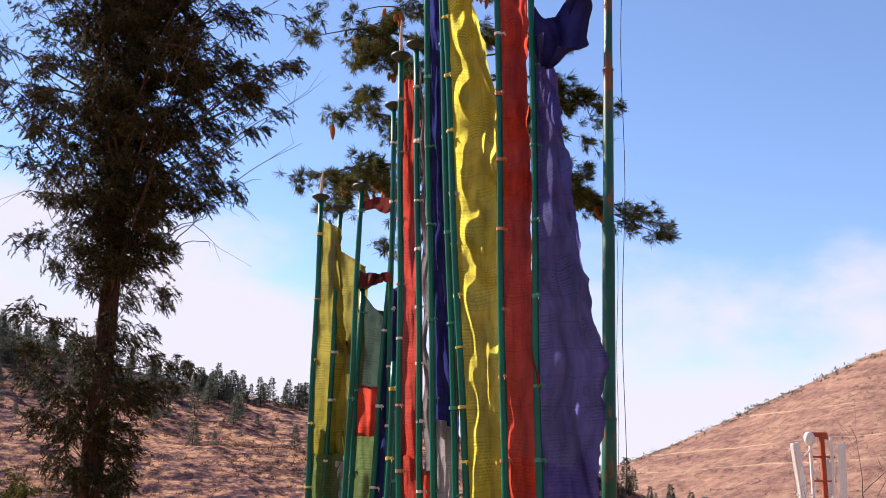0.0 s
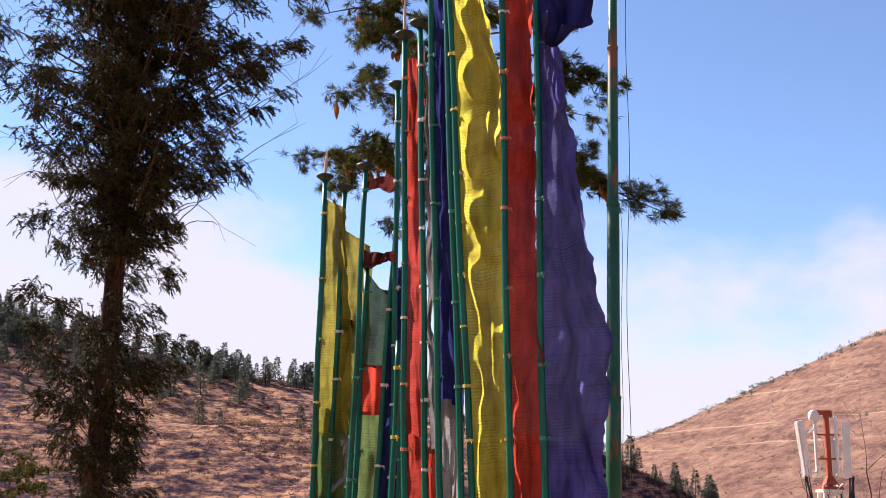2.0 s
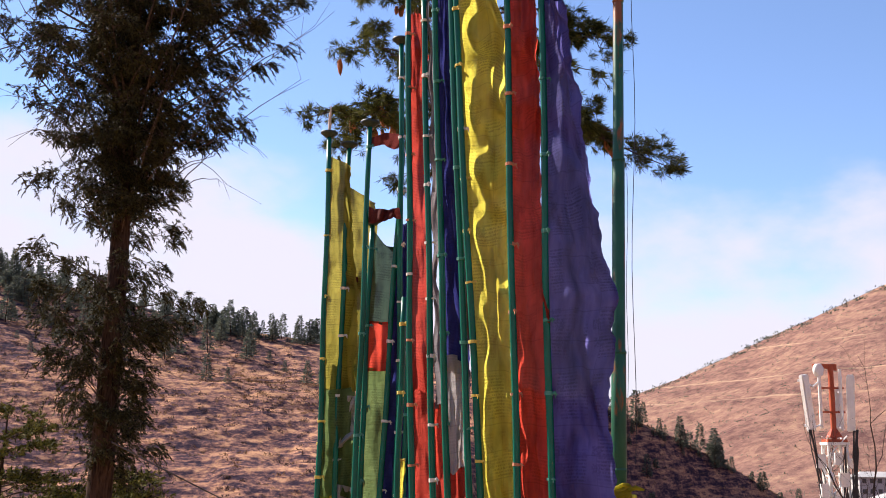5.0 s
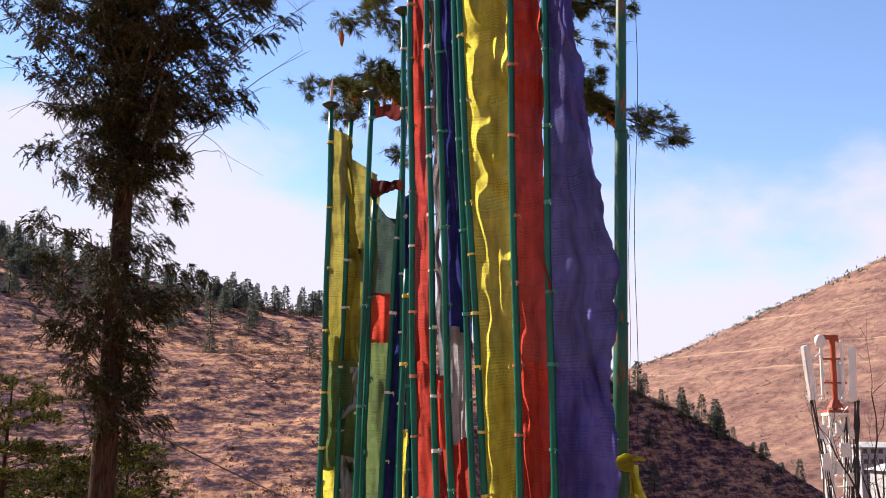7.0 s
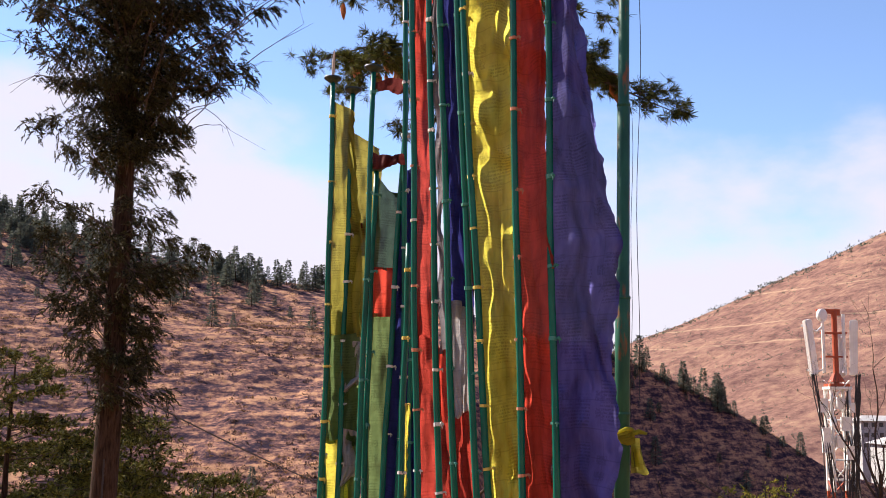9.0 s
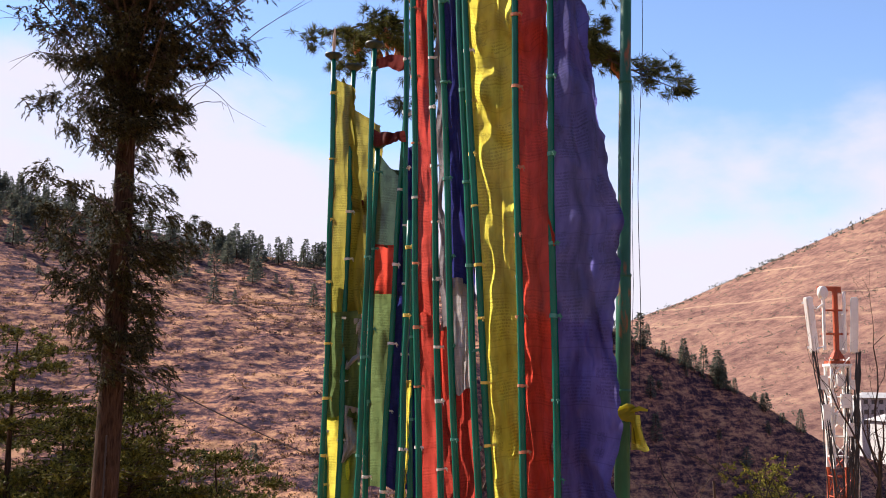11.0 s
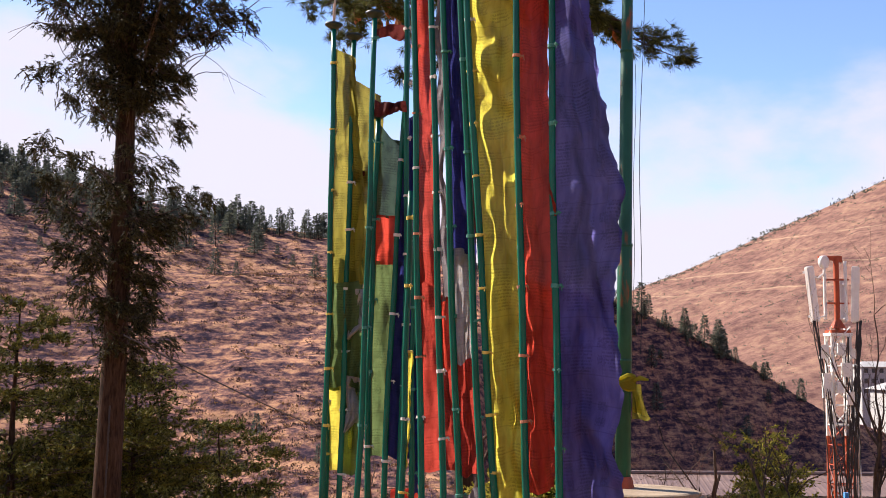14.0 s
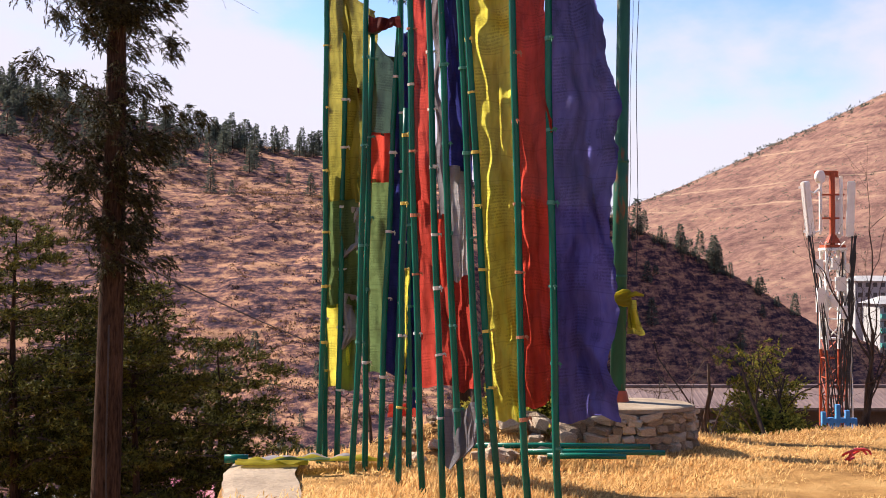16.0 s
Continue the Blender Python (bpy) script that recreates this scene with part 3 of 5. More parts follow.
flag_pole(-1.048, 10.85, -0.955, 5.03, FLAGS + "faded olive yellow cloth", [(4.62, 2.55, 0.10, 0.28, 14, M_OLIVE, dict(top_cut=0.16, prof=((2.5, 0.34), (4.0, 0.32), (4.62, 0.30)))), (3.72, 3.55, 0.2, 0.24, 8, M_MAROON, dict(amp=0.1, top_cut=0.06, ragged=0.05)), (2.50, 2.0, 0.2, 0.22, -14, M_WHITE, dict(amp=0.14, ragged=0.08, prof=((2.0, 0.03), (2.15, 0.26), (2.3, 0.16), (2.5, 0.24)))), (2.05, 0.7, 0.2, 0.2, 24, M_GREEN), (1.66, 1.10, 0.14, 0.13, -16, M_WHITE, dict(amp=0.12, ragged=0.06, prof=((1.1, 0.03), (1.25, 0.20), (1.66, 0.16))))], ("white", 4.8, 0.6, 0.55), seed=3, bend=0.004)
flag_pole(-0.854, 10.2, -0.703, 5.06, FLAGS + "bare ties and a red scrap", [(4.95, 4.86, 0.34, 0.26, 6, M_MAROON, dict(amp=0.08, top_cut=-0.08, ragged=0.06)), (4.27, 4.10, 0.30, 0.2, -6, M_MAROON, dict(amp=0.12, top_cut=0.14, ragged=0.06))], ("teal", 4.9, 0.8, 0.9), seed=4, bend=0.032)
flag_pole(-0.73, 10.3, -0.665, 4.11, FLAGS + "dark green cloth and red patch", [(4.05, 3.16, 0.20, 0.27, 12, M_DARKGREEN, dict(top_cut=0.22, prof=((2.2, 0.30), (3.5, 0.30), (3.85, 0.28), (4.05, 0.20)))), (3.18, 2.70, 0.26, 0.27, -2, M_RED, dict(off=0.02, slack=0.0)), (2.74, 0.93, 0.32, 0.30, 14, M_GREEN)], ("teal", 4.0, 0.5, 0.75), seed=5, bend=-0.02)
flag_pole(-0.592, 10.2, -0.382, 4.79, FLAGS + "narrow dark blue cloth", [(4.1, 0.93, 0.12, 0.26, 14, M_NAVY)], ("white", 4.6, 0.5, 0.7), cap=False, seed=6, bend=-0.015)
flag_pole(-0.511, 10.15, -0.411, 5.89, FLAGS + "pale ties and dark cap", [], ("white", 5.6, 0.5, 0.6), seed=7, bend=0.09)
flag_pole(-0.39, 9.5, -0.321, 3.29, FLAGS + "torn yellow ribbon", [(1.9, 0.9, 0.05, 0.03, 20, M_YELLOW, dict(amp=0.03, nu=6))], ("yellow", 3.1, 0.5, 0.65), cap=False, seed=8, bend=0)
flag_pole(-0.311, 10.1, -0.291, 3.07, FLAGS + "short blue strip of cloth", [(2.8, 0.6, 0.1, 0.12, 40, M_NAVY, dict(nu=8))], ("teal", 3.0, 0.5, 0.7), cap=False, seed=9, bend=-0.015)
flag_pole(-0.16, 9.15, -0.317, 5.97, FLAGS + "long red cloth and tall pale spike", [(5.78, 2.45, 0.15, 0.17, 14, M_DEEPRED, dict(amp=0.06, prof=((2.4, 0.18), (5.8, 0.15)))), (2.5, 0.90, 0.15, 0.36, 14, M_DEEPRED, dict(amp=0.08, prof=((0.7, 0.33), (1.8, 0.27), (2.6, 0.15), (5.8, 0.15))))], ("red", 5.7, 0.6, 0.55), spike=0.34, seed=10, bend=-0.018)
flag_pole(0.005, 8.9, -0.177, 5.97, FLAGS + "thin greyish white cloth wound round it", [(5.8, 2.3, 0.09, 0.12, 20, M_GREYCLOTH, dict(amp=0.04, nu=10, slack=0.03, prof=((2.3, 0.10), (3.4, 0.05), (4.2, 0.10), (5.2, 0.06), (5.8, 0.02)))), (2.35, 1.75, 0.1, 0.12, 12, M_RED, dict(nu=8)), (0.76, 0.30, 0.24, 0.20, 4, M_GREYCLOTH, dict(amp=0.22, ragged=0.1, nu=30, prof=((0.3, 0.10), (0.42, 0.28), (0.62, 0.34), (0.76, 0.28))))], ("white", 5.7, 0.6, 0.5), seed=11, bend=0)
flag_pole(0.162, 8.75, -0.115, 6.85, FLAGS + "navy, white and red cloths", [(6.6, 2.62, 0.14, 0.24, 30, M_NAVY, dict(amp=0.05, bottom_cut=0.15, prof=((2.6, 0.24), (3.4, 0.15), (4.5, 0.14), (6.6, 0.12)))), (2.72, 1.80, 0.20, 0.16, 12, M_WHITE, dict(amp=0.09)), (1.85, 0.92, 0.16, 0.16, 12, M_DEEPRED)], ("teal", 6.5, 0.6, 0.7), seed=12, bend=-0.022)
flag_pole(0.329, 8.55, 0.0, 6.95, FLAGS + "bare ties, all its cloth gone", [], ("teal", 6.6, 0.6, 0.75), seed=13, bend=-0.01)
flag_pole(0.462, 8.5, 0.028, 6.85, FLAGS + "long yellow printed cloth", [(6.65, 0.72, 0.30, 0.27, 16, M_YELLOW, dict(amp=0.10, nu=30, prof=((0.6, 0.22), (1.2, 0.27), (2.5, 0.31), (4.2, 0.40), (5.2, 0.44), (5.9, 0.34), (6.7, 0.16))))], ("yellow", 6.6, 0.5, 0.47), seed=14, bend=-0.032)
flag_pole(0.661, 8.25, 0.483, 6.85, FLAGS + "long red printed cloth", [(6.7, 0.86, 0.27, 0.25, 22, M_RED, dict(amp=0.12, nu=28))], ("red", 6.6, 0.5, 0.56), seed=15, bend=-0.04)
flag_pole(0.873, 8.1, 0.757, 6.65, FLAGS + "broad deep blue cloth", [(5.72, 0.75, 0.30, 0.50, 6, M_BLUE, dict(amp=0.19, top_cut=0.05, ragged=0.03, nu=44, prof=((0.58, 0.50), (0.9, 0.47), (1.3, 0.41), (2.1, 0.41), (2.7, 0.49), (3.1, 0.50), (3.6, 0.43), (4.05, 0.38), (4.5, 0.31), (4.95, 0.25), (5.4, 0.20), (5.75, 0.16)))),
                                                                             (6.0, 5.45, 0.3, 0.3, -8, M_NAVY, dict(amp=0.16, top_cut=0.22, bottom_cut=-0.1, ragged=0.05, nu=30, prof=((5.4, 0.10), (5.55, 0.40), (5.8, 0.46), (6.0, 0.26))))], ("teal", 6.2, 0.5, 0.62), seed=16, bend=-0.031)


# ---------------------------------------------------------------- tall mast on a stone platform
def tall_mast():
    x, y, z0 = 1.89, 11.9, 0.46
    ob = thing("mast", pose(x, y, z0, 0, 1.05, 0), "tall weathered green steel mast standing on a stone platform", "flag mast")
    g = Geo().tube([(0, 0, 0), (0, 0, 2.6), (0, 0, 2.62), (0, 0, 4.75), (0, 0, 4.78), (0, 0, 6.65), (0, 0, 6.68), (0, 0, 9.5)],
                   [0.084, 0.080, 0.073, 0.070, 0.062, 0.058, 0.052, 0.045], 20)
    part("shaft", g, M_BIG, ob, smooth=True)
    for z, r in ((2.6, 0.084), (4.76, 0.076), (6.66, 0.064), (1.35, 0.0865)):
        part("collar", Geo().tube([(0, 0, z - 0.02), (0, 0, z), (0, 0, z + 0.02)], [r - 0.003, r + 0.003, r - 0.003], 20), M_BIG, ob)
    part("foot", Geo().tube([(0, 0, -0.06), (0, 0, 0.0), (0, 0, 0.09), (0, 0, 0.12)], [0.13, 0.125, 0.105, 0.09], 16), M_ORANGE, ob, "rusty orange foot")
    rope = Geo().tube([(0.16 + 0.02 * math.sin(k * 0.8), -0.05, 9.4 - k * 0.42) for k in range(20)], 0.004, 5)
    part("halyard", rope, M_CABLE, ob, "thin dark hanging rope")
    rope2 = Geo().tube([(0.085 + 0.01 * math.sin(k * 1.1), -0.06, 4.6 - k * 0.3) for k in range(12)], 0.003, 5)
    part("halyard", rope2, M_CABLE, ob, "thin dark hanging rope")
    g = Geo()
    rr = random.Random(5)
    turns = np.linspace(0, 6.28 * 6, 90)
    pts = [(0.106 * math.cos(a) * rr.uniform(1.0, 1.1), 0.106 * math.sin(a) * rr.uniform(1.0, 1.1), 1.05 + 0.021 * a / 6.28 + 0.022 * math.sin(a * 2.1)) for a in turns]
    g.tube(pts, [0.026 * rr.uniform(0.7, 1.2) for _ in pts], 6)
    part("scarf", g, M_YELLOW, ob, "yellow cloth scarf knotted round it", True)
    part("scarf_end", Geo().tube([(0.08, -0.09, 1.14), (0.16, -0.10, 1.17), (0.25, -0.09, 1.15)], [0.022, 0.028, 0.012], 7), M_YELLOW, ob, smooth=True)
    part("scarf_end", Geo().tube([(-0.08, -0.09, 1.12), (-0.14, -0.10, 1.10), (-0.12, -0.1, 1.05)], [0.018, 0.016, 0.007], 7), M_YELLOW, ob, smooth=True)
    part("scarf_tail", cloth_mesh("scarf_tail", 1.1, 0.8, 0.08, 0.15, -30, M_YELLOW, 3.3, amp=0.05, off=0.09, nu=8), None, ob)
    part("scarf_tail", cloth_mesh("scarf_tail", 1.02, 0.72, 0.10, 0.20, 10, M_OLIVE, 5.3, amp=0.05, off=0.09, nu=8), None, ob)
    return ob


tall_mast()


def rock(rng, sx, sy, sz):
    """A rough, rounded block as vertices and faces."""
    bm = bmesh.new()
    bmesh.ops.create_cube(bm, size=1.0)
    bmesh.ops.bevel(bm, geom=bm.edges[:], offset=0.16, segments=1, affect="EDGES")
    for v in bm.verts:
        v.co = Vector((v.co.x * sx, v.co.y * sy, v.co.z * sz)) * (1 + rng.uniform(-0.09, 0.09))
        v.co += Vector((rng.uniform(-1, 1) * sx, rng.uniform(-1, 1) * sy, rng.uniform(-1, 1) * sz)) * 0.09
    bm.verts.index_update()
    vs, fs = [tuple(v.co) for v in bm.verts], [tuple(v.index for v in f.verts) for f in bm.faces]
    bm.free()
    return vs, fs


def rock_mesh(name, seed, s=(1, 1, 1), mat=None):
    g = Geo()
    g.add(*rock(random.Random(seed), *s))
    return g.mesh(name, mat or M_STONE)


# ---------------------------------------------------------------- trees
def conifer(name, base, height, r0, env, limbs, clumps, plumes, per_plume, blade, mats, label, seed, lean=(0.0, 0.0), plume_len=0.4, clump_size=0.22,
            flat=1.0, rise=0.5, droop=0.5, start=0.35, hang=0.6, spread=0.35, wind=(0.25, 0.0), cones=0, dens=None, fixed=(), category="conifer", twiggy=0.5, gap=0.0, bare=0):
    """A conifer at base; env: rows of height, reach to the left, reach to the right. Its limbs carry clumps of drooping plumes."""
    rng = np.random.RandomState(seed)
    ob = thing(name, Matrix.Translation(base), label, category)
    n = 22
    tp = []
    for k in range(n + 1):
        t = k / n
        tp.append(np.array([lean[0] * t * height + 0.05 * math.sin(t * 7 + seed), lean[1] * t * height + 0.04 * math.cos(t * 6 + seed), height * t]))
    g = Geo()
    g.tube([tuple(p) for p in tp], [r0 * (1.0 - 0.93 * (k / n) ** 1.1) * (1.25 if k == 0 else 1) for k in range(n + 1)], 14)
    part("trunk", g, mats[0], ob, smooth=True)
    at = lambda z: np.array([np.interp(z, [p[2] for p in tp], [p[i] for p in tp]) for i in range(3)])
    ez, el, er = (np.array([e[i] for e in env], float) for i in range(3))
    lg, pts, ds, lens, conep = Geo(), [], [], [], []
    if dens:
        cum = np.concatenate([[0], np.cumsum(np.diff(ez) * (np.array(dens[:-1]) + np.array(dens[1:])) / 2)])
        zs = np.sort(np.interp(rng.rand(limbs) * cum[-1], cum, ez))
    else:
        zs = np.sort(rng.uniform(ez[0], ez[-1], limbs))
    plan = [(z, k * 2.399 + rng.uniform(-0.6, 0.6), None, None, None) for k, z in enumerate(zs)]
    plan += [(z, radians(a), reach, ri, dr) for z, a, reach, ri, dr in fixed]
    w3 = np.array([wind[0], wind[1], 0.0])
    for k, (z, phi, given, given_rise, given_droop) in enumerate(plan):
        cx, cy = math.cos(phi), math.sin(phi)
        right, left = np.interp(z, ez, er), np.interp(z, ez, el)
        reach = (right if cx > 0 else left) * abs(cx) + 0.5 * (left + right) * 0.9 * (1 - abs(cx))
        reach *= rng.uniform(0.45, 1.05)
        ri, dr = rise * rng.uniform(0.5, 1.4), droop * rng.uniform(0.6, 1.3)
        if given:
            reach, ri, dr = given, given_rise, given_droop
        if reach < 0.12:
            continue
        p0 = at(max(0.05, z - 0.55 * reach * (ri - dr)))
        drift, ph = rng.uniform(-0.35, 0.35), rng.uniform(0, 6)
        ss = np.linspace(0, 1, 9)
        a = drift * ss
        path = p0 + np.stack([(cx * np.cos(a) - cy * np.sin(a)) * reach * ss, (cx * np.sin(a) + cy * np.cos(a)) * reach * ss,
                              reach * (ri * ss - dr * ss * ss) + 0.05 * reach * np.sin(5 * ss + ph)], -1)
        rad = max(0.010, 0.015 * reach ** 0.8)
        lg.tube([tuple(p) for p in path], [rad * (1 - 0.85 * q) for q in ss], 6, False)
        m = max(1, int(round(clumps * reach * rng.uniform(0.7, 1.2))))
        for q in range(m):
            s = 1.0 if q == 0 else start + (1 - start) * rng.rand()
            i = min(7, int(s * 8))
            c = path[i] + (path[i + 1] - path[i]) * (s * 8 - i)
            if rng.rand() < gap:
                continue
            if q:
                off = rng.normal(size=3) * clump_size * np.array([1.6, 1.6, 0.9 * flat])
                lg.tube([tuple(c), tuple(c + off * 0.5 + np.array([0, 0, 0.03])), tuple(c + off)], [rad * 0.45, rad * 0.35, rad * 0.2], 4, False)
                c = c + off
            out = np.array([cx, cy, 0.0])
            size = clump_size * rng.uniform(0.7, 1.35)
            for _ in range(int(plumes * rng.uniform(0.6, 1.3))):
                o = c + rng.normal(size=3) * size * np.array([0.8, 0.8, 0.55 * flat])
                d = out * rng.uniform(0.0, 1.0) + rng.normal(size=3) * 0.55 * np.array([1, 1, 0.6]) + w3
                d /= np.linalg.norm(d) + 1e-6
                L = plume_len * rng.uniform(0.55, 1.2)
                u = (np.arange(per_plume) + rng.rand(per_plume)) / per_plume
                fall = hang * u * u * L
                pp = o + d * (u * L)[:, None] - np.array([0, 0, 1.0]) * fall[:, None] + rng.normal(size=(per_plume, 3)) * 0.03 * L
                tan = d + np.outer(2 * hang * u, [0, 0, -1.0]) + rng.normal(size=(per_plume, 3)) * spread
                pts.append(pp)
                ds.append(tan)
                lens.append(blade[0] * rng.uniform(0.6, 1.2, per_plume))
                if rng.rand() < twiggy:
                    e = o + d * L - np.array([0, 0, hang * L])
                    lg.tube([tuple(c), tuple(o), tuple(o + d * L * 0.6 - np.array([0, 0, hang * 0.36 * L])), tuple(e)], [0.007, 0.006, 0.004, 0.002], 3, False)
            if cones and rng.rand() < cones:
                conep.append(c + out * size * 0.6 - np.array([0, 0, size * 0.9 * flat]))
    for k in range(bare):                             # leafless twigs that stick out of the crown
        z = rng.uniform(ez[0] + 0.35 * (ez[-1] - ez[0]), ez[-1])
        phi = rng.uniform(-1.2, 1.2) if rng.rand() < 0.7 else rng.uniform(2, 4.2)
        reach = np.interp(z, ez, er if math.cos(phi) > 0 else el) * rng.uniform(0.95, 1.2)
        out = np.array([math.cos(phi), math.sin(phi), 0.0])
        ss = np.linspace(0, 1, 7)
        curl = rng.uniform(-0.5, 0.25)
        path = at(z - 0.3 * reach) + out * (reach * (0.45 + 0.55 * ss))[:, None] + np.outer(reach * (0.45 * ss + curl * ss ** 2.5), [0, 0, 1.0]) + np.cumsum(rng.normal(size=(7, 3)), axis=0) * 0.045
        lg.tube([tuple(p) for p in path], [0.016 * (1 - 0.8 * q) for q in ss], 4, False)
        e, d = path[4], path[6] - path[3]
        lg.tube([tuple(e), tuple(e + d * 0.4 + rng.normal(size=3) * 0.12), tuple(e + d * 0.7 + rng.normal(size=3) * 0.25)], [0.008, 0.006, 0.003], 3, False)
    tagged(part("branchwork", lg, mats[1], ob, smooth=True), kind="stuff")
    pts, ds, lens = np.concatenate(pts), np.concatenate(ds), np.concatenate(lens)
    cg = Geo().blades(pts, ds, lens, blade[1] * rng.uniform(0.7, 1.3, len(pts)), rng)
    tagged(part("crown", cg, mats[2], ob), kind="stuff")
    if conep:
        me = Geo().tube([(0, 0, 0), (0, 0, -0.02), (0, 0, -0.06), (0, 0, -0.12), (0, 0, -0.165)], [0.006, 0.022, 0.030, 0.024, 0.006], 7).mesh("cone", M_CONE)
        for p in conep[:90]:
            for _ in range(rng.randint(3, 7)):
                o = rng.normal(size=3) * np.array([0.05, 0.05, 0.04])
                part("cone", me, None, ob, at=pose(*(p + o), rng.uniform(-22, 22), rng.uniform(-22, 22) - 8, 0))
    return ob


# the big cypress; reach by height over its base
cypress = conifer("cypress_tree", (-7.09, 23.0, -6.87), 27.3, 0.34,
        [(8.0, 0.15, 0.3), (8.8, 0.25, 1.45), (9.5, 0.45, 1.5), (10.35, 1.4, 1.0), (11.64, 1.51, 2.08), (12.51, 1.72, 1.01), (13.37, 0.79, 1.37), (14.09, 2.23, 1.37),
        (14.95, 1.29, 1.65), (15.81, 2.9, 2.9), (17.54, 3.3, 3.6), (19.26, 3.0, 4.1), (20.99, 2.7, 3.8), (24.44, 1.44, 1.72), (26.74, 0.43, 0.43)],
        300, 3.3, 21, 20, (0.10, 0.020), (M_BARK, M_TWIG, M_CYPRESS), "tall dark cypress with drooping wind-blown sprays and bare trunk", 11,
        lean=(0.013, 0.0), rise=1.0, droop=0.35, hang=0.55, wind=(0.40, 0.0), plume_len=0.23, clump_size=0.155, start=0.08, spread=0.38, twiggy=0.25, gap=0.26, bare=70,
        dens=[0.8, 1.6, 1.9, 2.0, 1.6, 0.9, 0.7, 1.3, 1.2, 1.9, 2.2, 2.2, 2.0, 1.2, 0.6])
part("cord", Geo().tube([(0.16 + 0.02 * math.sin(z), -0.345 + 0.012 * z / 2, z) for z in np.linspace(1.0, 7.6, 14)], 0.022, 6), M_CABLE, cypress, "dark cord hanging down the trunk")
# the long-needled pine behind the flags
conifer("pine_tree", (0.28, 14.0, -1.3), 15.5, 0.13,
        [(6.3, 0.2, 0.4), (6.9, 0.9, 1.0), (7.35, 1.2, 1.3), (7.9, 1.0, 1.3), (8.5, 1.1, 1.2), (9.3, 1.3, 1.2), (10.2, 1.7, 1.4), (12.0, 1.3, 1.2), (15.2, 0.3, 0.3)],
        40, 3.6, 16, 44, (0.13, 0.0075), (M_BARK, M_TWIG, M_SPRUCE), "long-needled pine with tufted boughs and hanging brown cones", 23,
        rise=0.30, droop=0.30, hang=0.25, wind=(0.55, 0.0), plume_len=0.07, clump_size=0.11, start=0.35, spread=0.55, cones=0.17, twiggy=0.25, gap=0.10, category="pine",
        fixed=[(9.65, 178, 2.05, 0.25, 0.2), (9.5, 165, 1.6, 0.3, 0.2), (9.3, 190, 1.2, 0.3, 0.2), (8.45, 176, 1.65, 0.3, 0.2), (8.35, 190, 1.4, 0.3, 0.15), (8.2, 168, 1.2, 0.3, 0.1), (7.6, 180, 2.2, 0.2, 0.28), (7.5, 170, 2.0, 0.2, 0.2),
               (7.45, 192, 1.7, 0.1, 0.2), (6.8, 184, 1.1, 0.1, 0.1), (7.3, 4, 2.65, 0.05, 0.2), (7.45, -8, 2.2, 0.1, 0.25), (7.75, 8, 1.9, 0.2, 0.2), (8.7, -8, 2.0, 0.2, 0.2), (8.5, 10, 1.8, 0.2, 0.2), (9.1, -3, 1.6, 0.1, 0.15), (9.6, 5, 1.3, 0.2, 0.1)])
PINES = [((-10.6, 27.2), 11.1, 0.19, 3.13, 31), ((-7.41, 26.52), 9.17, 0.15, 2.58, 37), ((-8.98, 30.6), 8.41, 0.16, 2.58, 41), ((-12.78, 28.56), 10.62, 0.16, 2.58, 43), ((-5.98, 29.24), 7.73, 0.14, 2.18, 47), ((-11.15, 32.64), 9.25, 0.16, 2.99, 49)]
for (px, py), h, r, w, sd in PINES:
    zb = drop_z(px, py) - 0.1
    conifer("pine_tree", (px, py, zb), h, r, [(h * 0.30, w * 0.6, w * 0.6), (h * 0.38, w * 0.9, w * 0.95), (h * 0.5, w, w), (h * 0.75, w * 0.85, w * 0.8), (h * 0.92, w * 0.5, w * 0.5), (h, 0.3, 0.3)],
            66, 2.7, 19, 15, (0.13, 0.028), (M_BARK, M_TWIG, M_PINE), "young pine with layered yellow-green boughs on the slope", sd,
            rise=0.34, droop=0.20, hang=-0.25, wind=(0.2, 0.0), plume_len=0.14, clump_size=0.28, flat=0.32, start=0.25, spread=0.6, category="pine", twiggy=0.2, gap=0.08)


def bare_tree(base, height, r0, seed, label, levels=4, name="bare_tree", spread=0.6):
    rng = np.random.RandomState(seed)
    ob = thing(name, Matrix.Translation(base), label, "tree")
    trunk, twig = Geo(), Geo()

    def grow(p, d, L, r, lev):
        path = [p]
        for k in range(5):
            d = d + rng.normal(size=3) * 0.16 + np.array([0, 0, 0.06])
            d /= np.linalg.norm(d)
            path.append(path[-1] + d * L / 5)
        (trunk if lev == 0 else twig).tube([tuple(q) for q in path], [r * (1 - 0.55 * k / 5) for k in range(6)], 7 if lev < 2 else 4, False)
        if lev < levels:
            for _ in range(rng.randint(3, 5)):
                k = rng.randint(2, 6)
                nd = d + rng.normal(size=3) * spread
                grow(path[k], nd / np.linalg.norm(nd), L * rng.uniform(0.45, 0.75), r * 0.5 * (1 - 0.08 * k), lev + 1)

    grow(np.zeros(3), np.array([0, 0, 1.0]), height * 0.45, r0, 0)
    part("trunk", trunk, M_TWIG, ob, smooth=True)
    tagged(part("branchwork", twig, M_TWIG, ob), kind="stuff")
    return ob


